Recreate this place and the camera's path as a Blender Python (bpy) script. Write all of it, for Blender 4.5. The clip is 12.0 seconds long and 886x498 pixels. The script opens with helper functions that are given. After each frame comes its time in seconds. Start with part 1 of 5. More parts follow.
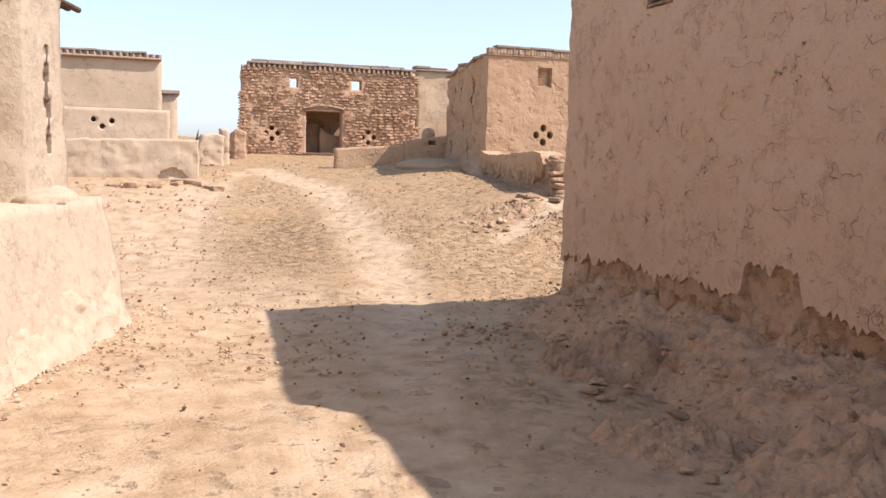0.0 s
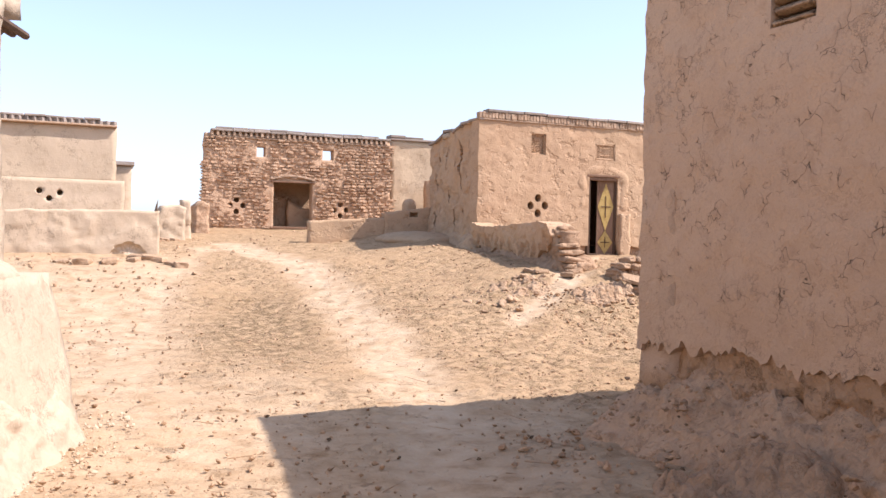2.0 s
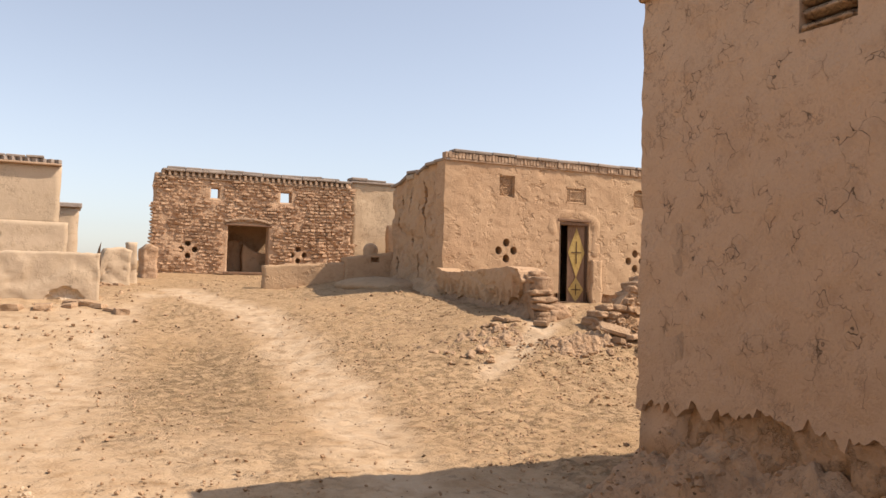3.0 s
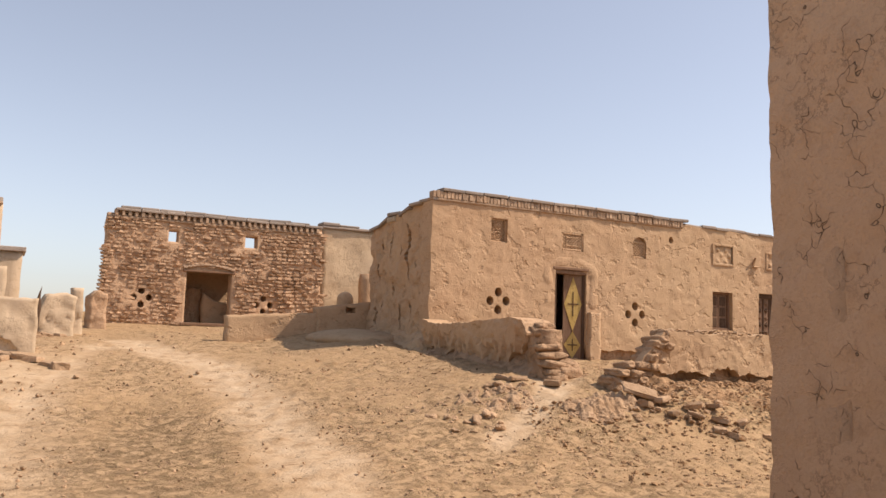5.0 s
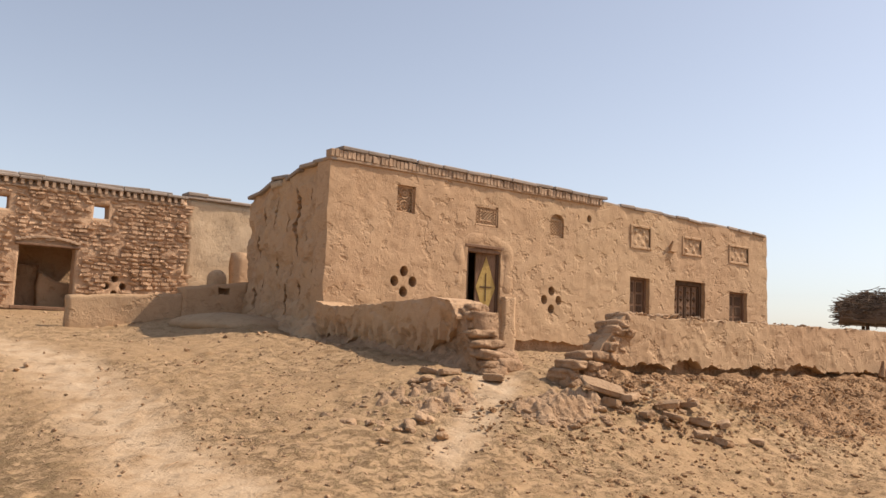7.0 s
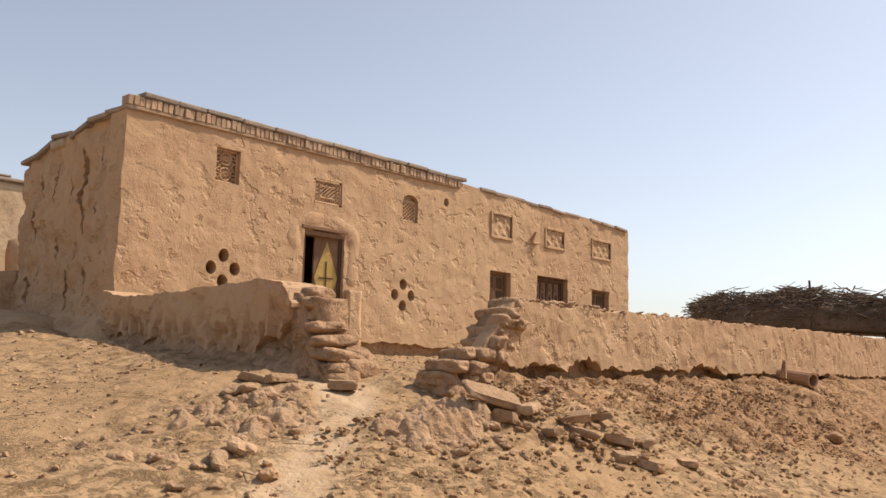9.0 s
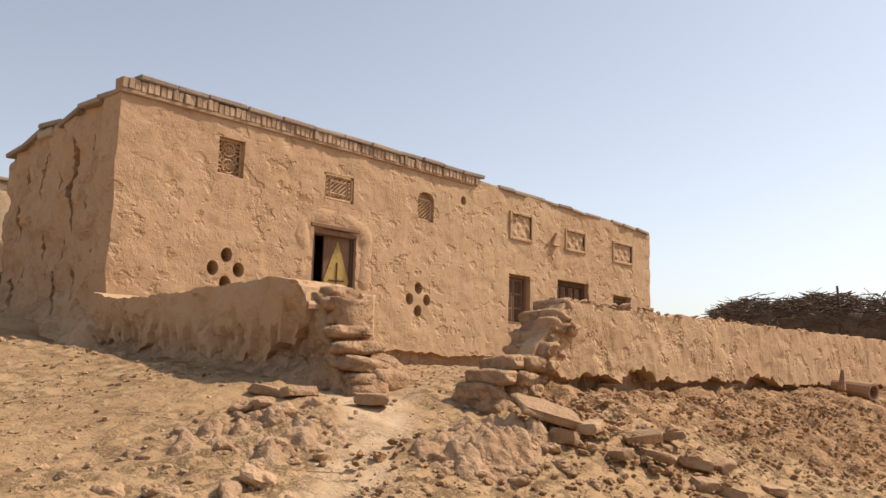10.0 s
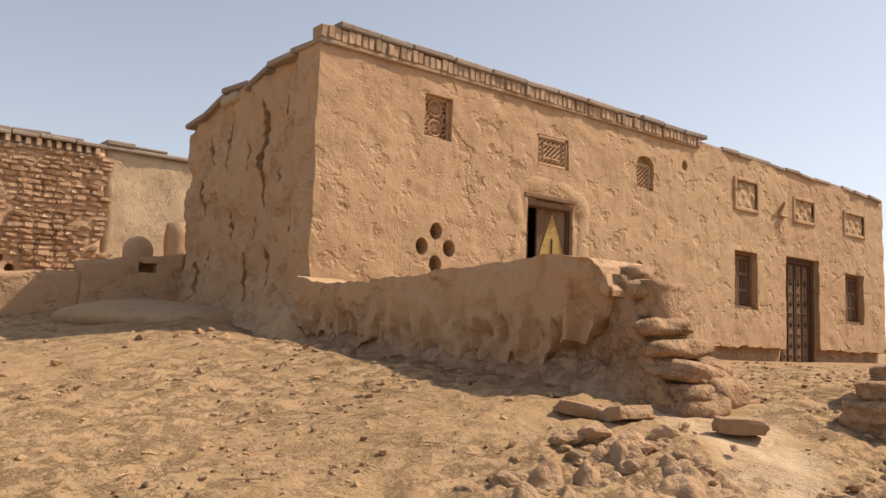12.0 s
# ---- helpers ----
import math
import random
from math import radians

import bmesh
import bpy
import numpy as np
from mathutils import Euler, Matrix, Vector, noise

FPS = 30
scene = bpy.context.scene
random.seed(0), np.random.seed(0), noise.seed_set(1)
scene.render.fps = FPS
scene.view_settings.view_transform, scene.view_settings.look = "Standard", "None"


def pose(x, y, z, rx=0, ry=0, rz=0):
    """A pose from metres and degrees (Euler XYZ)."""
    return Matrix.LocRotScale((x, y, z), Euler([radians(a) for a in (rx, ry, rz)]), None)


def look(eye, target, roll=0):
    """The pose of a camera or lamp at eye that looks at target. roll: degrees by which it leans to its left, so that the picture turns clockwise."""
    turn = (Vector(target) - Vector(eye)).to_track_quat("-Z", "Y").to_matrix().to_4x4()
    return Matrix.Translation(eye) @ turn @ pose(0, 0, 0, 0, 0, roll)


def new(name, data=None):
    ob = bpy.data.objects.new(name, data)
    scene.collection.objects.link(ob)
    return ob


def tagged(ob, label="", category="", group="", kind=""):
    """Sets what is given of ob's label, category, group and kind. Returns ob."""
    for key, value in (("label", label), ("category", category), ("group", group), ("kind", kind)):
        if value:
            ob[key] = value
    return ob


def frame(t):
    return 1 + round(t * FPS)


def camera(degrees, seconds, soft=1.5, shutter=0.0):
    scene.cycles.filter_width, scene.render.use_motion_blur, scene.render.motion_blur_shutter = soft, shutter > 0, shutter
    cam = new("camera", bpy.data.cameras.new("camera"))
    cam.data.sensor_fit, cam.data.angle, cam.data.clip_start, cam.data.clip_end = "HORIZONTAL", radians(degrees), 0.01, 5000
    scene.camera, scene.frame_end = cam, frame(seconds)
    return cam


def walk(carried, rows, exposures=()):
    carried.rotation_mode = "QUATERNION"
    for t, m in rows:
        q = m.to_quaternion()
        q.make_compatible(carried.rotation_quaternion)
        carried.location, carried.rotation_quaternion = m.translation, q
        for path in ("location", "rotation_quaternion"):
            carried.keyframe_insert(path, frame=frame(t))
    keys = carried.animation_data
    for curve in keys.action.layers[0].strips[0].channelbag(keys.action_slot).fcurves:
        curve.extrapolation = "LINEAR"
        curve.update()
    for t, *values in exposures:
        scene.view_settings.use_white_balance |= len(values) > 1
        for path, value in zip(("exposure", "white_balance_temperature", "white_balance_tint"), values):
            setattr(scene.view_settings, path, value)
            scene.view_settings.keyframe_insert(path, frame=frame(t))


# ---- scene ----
cam = camera(54.3, 12.0)
PATH = [
    (0.0, (-0.516, -0.910, 1.656), (0.126, 0.972, 1.446), 1.43),
    (0.5, (-0.589, -0.196, 1.533), (0.157, 1.653, 1.368), 2.12),
    (1.0, (-0.697, 0.359, 1.478), (0.075, 2.199, 1.368), 1.72),
    (1.5, (-0.717, 0.834, 1.508), (0.046, 2.681, 1.427), 1.52),
    (2.0, (-0.657, 1.331, 1.512), (0.090, 3.186, 1.483), 1.22),
    (2.5, (-0.409, 1.860, 1.517), (0.360, 3.706, 1.553), 0.92),
    (3.0, (-0.287, 2.397, 1.450), (0.540, 4.216, 1.536), 1.51),
    (3.5, (-0.215, 2.897, 1.452), (0.647, 4.696, 1.605), 1.41),
    (5.5, (0.053, 4.974, 1.372), (0.965, 6.742, 1.591), 2.01),
    (6.0, (0.122, 5.615, 1.379), (1.050, 7.374, 1.585), 1.61),
    (6.5, (0.410, 6.337, 1.357), (1.446, 8.036, 1.559), 1.70),
    (7.0, (0.690, 7.120, 1.256), (1.869, 8.721, 1.470), 2.20),
    (7.5, (1.144, 7.826, 1.201), (2.472, 9.305, 1.429), 1.61),
    (9.5, (2.670, 9.842, 1.098), (4.137, 11.177, 1.358), 1.62),
    (10.0, (2.923, 10.356, 1.102), (4.389, 11.689, 1.376), 1.62),
    (10.5, (3.206, 10.885, 1.125), (4.651, 12.247, 1.369), 1.62),
    (11.0, (3.402, 11.496, 1.153), (4.872, 12.831, 1.392), 2.02),
    (11.5, (3.474, 12.123, 1.189), (4.965, 13.433, 1.431), 2.12),
    (12.0, (3.284, 12.507, 1.230), (4.544, 14.044, 1.450), 1.80),
]
walk(cam, [(t, look(e, g, r)) for t, e, g, r in PATH],
     [(0.0, 0.95, 5900, 17), (0.5, 1.4, 5750, 17), (1.0, 1.47, 5750, 17), (1.5, 1.38, 5700, 16), (2.0, 1.14, 5750, 18), (2.5, 0.85, 6450, 16), (3.5, 0.58, 6850, 17),
      (5.5, 0.54, 6850, 18), (7.5, 0.45, 6850, 16), (9.5, 0.48, 7050, 16), (12.0, 0.48, 7250, 16)])

# ---- light: high desert sun behind the right shoulder, pale hazy sky ----
SUN_EL, SUN_DIR = 50.0, Vector((3.08, -1.57, 0)).normalized()
world = bpy.data.worlds.new("sky")
scene.world = world
world.use_nodes = True
wn = world.node_tree.nodes
sky = wn.new("ShaderNodeTexSky")
sky.sky_type, sky.sun_disc = "NISHITA", False
sky.sun_elevation, sky.sun_rotation = radians(SUN_EL), math.atan2(SUN_DIR.x, SUN_DIR.y)
sky.air_density, sky.dust_density, sky.ozone_density, sky.altitude = 1.0, 1.0, 3.0, 0
haze = wn.new("ShaderNodeHueSaturation")  # dusty air bleaches the blue
haze.inputs["Saturation"].default_value = 0.63
haze.inputs["Hue"].default_value = 0.493
world.node_tree.links.new(sky.outputs[0], haze.inputs["Color"])
world.node_tree.links.new(haze.outputs[0], wn["Background"].inputs[0])
wn["Background"].inputs[1].default_value = 0.116
sun = new("sun", bpy.data.lights.new("sun", "SUN"))
sun.data.energy, sun.data.angle, sun.data.color = 3.55, radians(0.6), (1.0, 0.9, 0.76)
to_sun = SUN_DIR * math.cos(radians(SUN_EL)) + Vector((0, 0, math.sin(radians(SUN_EL))))
sun.matrix_world = look(tuple(to_sun * 60), (0, 0, 0))


# ---- materials ----
def material(name, colors, rough=0.95, scale=1.0, fine=40.0, bump=0.4, cracks=0.0, crack_scale=3.0, straw=0.0, trail_and_lift=None, metal=0.0, stretch=None, per_piece=0.0, depth=0.03, flakes=0.0, speckle=0.35, pits=0.45, scars=0.0, wash=None, grit=0.28):
    """Earth-like surface: three colours mixed by broad and fine noise, relief, optional shrinkage cracks."""
    m = bpy.data.materials.new(name)
    m.use_nodes = True
    nt = m.node_tree
    n, l = nt.nodes, nt.links
    bsdf = n["Principled BSDF"]
    bsdf.inputs["Roughness"].default_value = rough
    bsdf.inputs["Metallic"].default_value = metal
    bsdf.inputs["Specular IOR Level"].default_value = 0.15
    coord = n.new("ShaderNodeNewGeometry").outputs["Position"] if stretch is None else n.new("ShaderNodeTexCoord").outputs["Object"]
    if stretch is not None:
        mp = n.new("ShaderNodeMapping")
        mp.inputs["Scale"].default_value = stretch
        l.new(coord, mp.inputs[0])
        coord = mp.outputs[0]

    def tex(s, detail=5.0, r=0.6, swirl=0.0):
        t = n.new("ShaderNodeTexNoise")
        t.inputs["Scale"].default_value, t.inputs["Detail"].default_value, t.inputs["Roughness"].default_value = s, detail, r
        t.inputs["Distortion"].default_value = swirl
        l.new(coord, t.inputs["Vector"])
        return t.outputs["Fac"]

    def ramp(fac, lo, hi):
        r = n.new("ShaderNodeMapRange")
        r.inputs[1].default_value, r.inputs[2].default_value = lo, hi
        l.new(fac, r.inputs[0])
        return r.outputs[0]

    def mix(fac, a, b, kind="MIX"):
        x = n.new("ShaderNodeMix")
        x.data_type, x.blend_type = "RGBA", kind
        for sock, v in ((x.inputs["Factor"], fac), (x.inputs["A"], a), (x.inputs["B"], b)):
            if isinstance(v, (int, float)):
                sock.default_value = v
            elif isinstance(v, tuple):
                sock.default_value = (*v, 1.0)
            else:
                l.new(v, sock)
        return x.outputs["Result"]

    def math_(op, a, b):
        x = n.new("ShaderNodeMath")
        x.operation = op
        for sock, v in zip(x.inputs, (a, b)):
            if isinstance(v, (int, float)):
                sock.default_value = v
            else:
                l.new(v, sock)
        return x.outputs[0]

    broad, mid, small = tex(scale, 6.0), tex(scale * 6, 5.0, 0.6, 1.6 if straw else 0.0), tex(fine, 4.0, 0.7)
    col = mix(ramp(broad, 0.35, 0.65), colors[0], colors[1])
    col = mix(ramp(mid, 0.52, 0.75), col, colors[2])
    col = mix(math_("MULTIPLY", ramp(small, 0.5, 0.8), speckle), col, tuple(c * 0.55 for c in colors[0]))
    if wash:
        tone = tex(scale * 0.42, 4.0, 0.55)
        col = mix(math_("MULTIPLY", ramp(tone, 0.42, 0.62), 0.55), col, wash)
    worked = math_("MULTIPLY", mid, math_("ADD", 0.25, math_("MULTIPLY", ramp(tex(scale * 1.3, 3.0), 0.4, 0.62), 0.75))) if straw else mid
    height = math_("ADD", math_("MULTIPLY", worked, 0.5 if scars else 0.9), math_("MULTIPLY", small, grit))
    if flakes:
        skin = tex(scale * 3.1, 6.0, 0.7)
        fl = ramp(skin, 0.45, 0.52)
        rim = math_("MULTIPLY", ramp(math_("ABSOLUTE", math_("SUBTRACT", skin, 0.46), 0.0), 0.016, 0.003), ramp(tex(scale * 1.7, 3.0), 0.5, 0.58))
        height = math_("ADD", height, math_("MULTIPLY", fl, flakes))
        pit = ramp(tex(fine * 0.16, 8.0, 0.7), 0.6, 0.72)
        height = math_("SUBTRACT", height, math_("MULTIPLY", pit, 0.8 * pits))
        col = mix(math_("MULTIPLY", rim, 0.2 if scars else 0.6), col, tuple(c * 0.45 for c in colors[0]))
        # pits are sunk above; here their inner shade goes into the colour
        col = mix(math_("MULTIPLY", pit, pits), col, tuple(c * 0.5 for c in colors[0]))
        col = mix(math_("MULTIPLY", fl, 0.25), col, colors[1])
    if scars:
        lean = n.new("ShaderNodeMapping")
        lean.inputs["Rotation"].default_value = (0.0, 0.5, 0.0)
        lean.inputs["Scale"].default_value = (1.0, 1.0, 1.25)
        l.new(coord, lean.inputs[0])
        sc = n.new("ShaderNodeTexNoise")
        sc.inputs["Scale"].default_value, sc.inputs["Detail"].default_value, sc.inputs["Roughness"].default_value = 4.2, 4.0, 0.55
        l.new(lean.outputs[0], sc.inputs["Vector"])
        hollow = math_("MULTIPLY", ramp(sc.outputs["Fac"], 0.54, 0.64), ramp(tex(scale * 1.1, 2.0), 0.38, 0.56))
        height = math_("SUBTRACT", height, math_("MULTIPLY", hollow, scars))
        # the scooped scars also get shade put into their colour
        col = mix(math_("MULTIPLY", hollow, 0.3), col, colors[2])
    if trail_and_lift:
        # worn tracks, plus the strip paled to lift the shaded ground
        at = n.new("ShaderNodeAttribute")
        at.attribute_name = "trail_and_lift"
        bare = math_("SUBTRACT", 1.0, at.outputs["Fac"])
        litter = math_("MULTIPLY", ramp(tex(8.0, 8.0, 0.78), 0.5, 0.6), math_("MULTIPLY", bare, ramp(broad, 0.3, 0.55)))
        col = mix(math_("MULTIPLY", litter, 0.62), col, (0.2, 0.125, 0.062))
        height = math_("ADD", height, math_("MULTIPLY", litter, 0.2))
        stalk = math_("MULTIPLY", ramp(tex(16.0, 6.0, 0.7), 0.54, 0.64), math_("MULTIPLY", bare, 0.55))
        col = mix(stalk, col, (0.5, 0.36, 0.185))
        st = n.new("ShaderNodeAttribute")
        st.attribute_name = "straw"
        chaff = math_("MULTIPLY", st.outputs["Fac"], ramp(tex(7.0, 9.0, 0.8), 0.5, 0.6))
        col = mix(math_("MULTIPLY", chaff, 0.62), col, (0.19, 0.128, 0.06))
        height = math_("ADD", height, math_("MULTIPLY", chaff, 0.2))
        col = mix(math_("MULTIPLY", at.outputs["Fac"], ramp(mid, 0.75, 0.3)), col, trail_and_lift)
    if cracks:
        warp = n.new("ShaderNodeTexNoise")
        warp.inputs["Scale"].default_value = crack_scale * 1.2
        l.new(coord, warp.inputs["Vector"])
        add = n.new("ShaderNodeVectorMath")
        add.operation = "MULTIPLY_ADD"
        l.new(warp.outputs["Color"], add.inputs[0])
        add.inputs[1].default_value = (0.35, 0.35, 0.35)
        l.new(coord, add.inputs[2])
        v = n.new("ShaderNodeTexVoronoi")
        v.feature = "DISTANCE_TO_EDGE"
        v.inputs["Scale"].default_value = crack_scale
        l.new(add.outputs[0], v.inputs["Vector"])
        line = math_("MULTIPLY", ramp(v.outputs["Distance"], 0.013, 0.003), ramp(tex(scale * 6.0, 3.0), 0.5, 0.58))
        col = mix(math_("MULTIPLY", line, cracks), col, tuple(c * 0.3 for c in colors[0]))
        height = math_("SUBTRACT", height, math_("MULTIPLY", line, 0.6))
    if straw:
        mp = n.new("ShaderNodeMapping")
        mp.inputs["Scale"].default_value = (9, 9, 60)
        mp.inputs["Rotation"].default_value = (0.5, 0.4, 0.3)
        l.new(coord, mp.inputs[0])
        t = n.new("ShaderNodeTexNoise")
        t.inputs["Scale"].default_value = 1.5
        l.new(mp.outputs[0], t.inputs["Vector"])
        col = mix(math_("MULTIPLY", ramp(t.outputs["Fac"], 0.62, 0.72), straw), col, tuple(min(1, c * 1.35) for c in colors[1]))
    if per_piece:
        oi = n.new("ShaderNodeObjectInfo")
        gi = n.new("ShaderNodeNewGeometry")
        rnd = math_("FRACT", math_("ADD", oi.outputs["Random"], gi.outputs["Random Per Island"]), 0.0)
        hs = n.new("ShaderNodeHueSaturation")
        l.new(math_("ADD", math_("MULTIPLY", rnd, per_piece), 1.0 - per_piece / 2), hs.inputs["Value"])
        l.new(col, hs.inputs["Color"])
        col = hs.outputs[0]
    l.new(col, bsdf.inputs["Base Color"])
    b = n.new("ShaderNodeBump")
    b.inputs["Strength"].default_value, b.inputs["Distance"].default_value = bump, depth
    l.new(height, b.inputs["Height"])
    l.new(b.outputs[0], bsdf.inputs["Normal"])
    return m


SAND = material("dusty_ground", [(0.382, 0.248, 0.134), (0.442, 0.297, 0.167), (0.272, 0.166, 0.082)], scale=0.55, fine=26, bump=1.0, depth=0.05, flakes=0.1, speckle=0.4, trail_and_lift=(0.53, 0.395, 0.26))
PLASTER = material("straw_mud_plaster", [(0.455, 0.292, 0.172), (0.505, 0.335, 0.203), (0.35, 0.212, 0.116)], scale=0.9, fine=42, bump=0.9, depth=0.03, straw=0.35, flakes=0.12, speckle=0.25, pits=0.3, scars=0.8, wash=(0.52, 0.365, 0.218), grit=0.16)
PLASTER_RED = material("cracked_mud_plaster", [(0.52, 0.345, 0.222), (0.57, 0.385, 0.25), (0.45, 0.29, 0.18)], scale=0.8, fine=46, bump=1.0, depth=0.03, cracks=0.8, crack_scale=5.0, flakes=0.1, pits=0.14, speckle=0.45, grit=0.4)
PLASTER_PALE = material("pale_mud_plaster", [(0.5, 0.38, 0.255), (0.55, 0.42, 0.29), (0.45, 0.335, 0.215)], scale=0.7, fine=30, bump=0.5, depth=0.03, flakes=0.2, pits=0.25)
CREAM = material("weathered_cream_plaster", [(0.54, 0.402, 0.262), (0.58, 0.44, 0.29), (0.44, 0.31, 0.19)], scale=0.8, fine=30, bump=0.6, depth=0.03, flakes=0.25, pits=0.3, wash=(0.5, 0.36, 0.225))
WHITEWASH = material("whitewashed_plaster", [(0.44, 0.34, 0.235), (0.49, 0.385, 0.27), (0.37, 0.272, 0.182)], scale=1.2, fine=35, bump=0.6, flakes=0.2, pits=0.25)
CORE = material("bare_mud_core", [(0.4, 0.252, 0.148), (0.46, 0.3, 0.182), (0.31, 0.188, 0.108)], scale=1.5, fine=28, bump=1.0, depth=0.05, flakes=0.25, pits=0.3)
STONE = material("mud_jointed_stone", [(0.48, 0.31, 0.19), (0.52, 0.345, 0.216), (0.41, 0.255, 0.152)], scale=1.4, fine=30, bump=1.0, depth=0.04, per_piece=0.22)
BRICK = material("sun_bleached_brick", [(0.38, 0.258, 0.167), (0.43, 0.305, 0.206), (0.31, 0.2, 0.125)], scale=3, fine=60, bump=0.3, per_piece=0.45)
CAP = material("weathered_grey_slab", [(0.3, 0.245, 0.2), (0.36, 0.297, 0.243), (0.235, 0.18, 0.145)], scale=3, fine=50, bump=0.4, per_piece=0.4)
ROCK = material("fallen_mud_lump", [(0.41, 0.266, 0.157), (0.47, 0.318, 0.197), (0.32, 0.2, 0.113)], scale=3, fine=35, bump=1.0, depth=0.04, per_piece=0.4)
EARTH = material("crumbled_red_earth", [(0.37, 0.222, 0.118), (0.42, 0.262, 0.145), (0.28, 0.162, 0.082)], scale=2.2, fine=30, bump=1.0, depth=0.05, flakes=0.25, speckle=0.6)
SCREE = material("crumbled_wall_scree", [(0.42, 0.265, 0.156), (0.48, 0.312, 0.19), (0.3, 0.182, 0.102)], scale=1.6, fine=32, bump=1.0, depth=0.05, flakes=0.15, speckle=0.25, per_piece=0.3, pits=0.15)
WOOD = material("dark_weathered_wood", [(0.085, 0.05, 0.03), (0.13, 0.08, 0.05), (0.06, 0.035, 0.022)], rough=0.8, scale=2, fine=40, bump=0.3, stretch=(6, 6, 1))
WOOD_RED = material("faded_brown_wood", [(0.2, 0.115, 0.07), (0.26, 0.16, 0.1), (0.13, 0.075, 0.045)], rough=0.85, scale=2, fine=40, bump=0.3, stretch=(6, 6, 1))
YELLOW = material("yellow_painted_wood", [(0.46, 0.305, 0.095), (0.53, 0.37, 0.135), (0.32, 0.2, 0.06)], rough=0.6, scale=3, fine=40, bump=0.2)
TWIG = material("dry_brushwood", [(0.13, 0.095, 0.07), (0.18, 0.135, 0.1), (0.075, 0.052, 0.038)], scale=2, fine=50, bump=0.3, per_piece=0.7)
DUST = material("pale_drifted_dust", [(0.4, 0.272, 0.16), (0.45, 0.312, 0.19), (0.33, 0.215, 0.12)], scale=1.1, fine=30, bump=0.7, depth=0.04, flakes=0.1, pits=0.1)
DUNG = material("dark_dry_crumbs", [(0.12, 0.078, 0.045), (0.17, 0.11, 0.065), (0.08, 0.05, 0.03)], scale=5, fine=50, bump=0.5, per_piece=0.5)
CLAY = material("fired_clay", [(0.36, 0.22, 0.14), (0.42, 0.27, 0.17), (0.28, 0.16, 0.1)], rough=0.85, scale=4, fine=50, bump=0.2)


# ---- building helpers ----
def link(name, verts, faces, mat, parent=None, label="", smooth=False):
    me = bpy.data.meshes.new(name)
    me.from_pydata([tuple(v) for v in verts], [], faces)
    me.materials.append(mat)
    if smooth:
        me.polygons.foreach_set("use_smooth", [True] * len(me.polygons))
    ob = new(name, me)
    if parent is not None:
        ob.parent = parent
    if label:
        ob["label"] = label
    return ob


def part(name, bm, mat, parent=None, label=""):
    me = bpy.data.meshes.new(name)
    bm.to_mesh(me)
    bm.free()
    me.materials.append(mat)
    ob = new(name, me)
    if parent is not None:
        ob.parent = parent
    if label:
        ob["label"] = label
    return ob


def thing(name, label, category, at=(0, 0, 0), kind="", group=""):
    ob = new(name)
    ob.location = at
    ob.empty_display_size = 0.2
    return tagged(ob, label, category, group, kind)


def fbm(x, y, z, octaves=4):
    return noise.fractal(Vector((x, y, z)), 1.0, 2.0, octaves, noise_basis="PERLIN_ORIGINAL")


def smooth(a, b, v):
    t = min(1.0, max(0.0, (v - a) / (b - a)))
    return t * t * (3 - 2 * t)


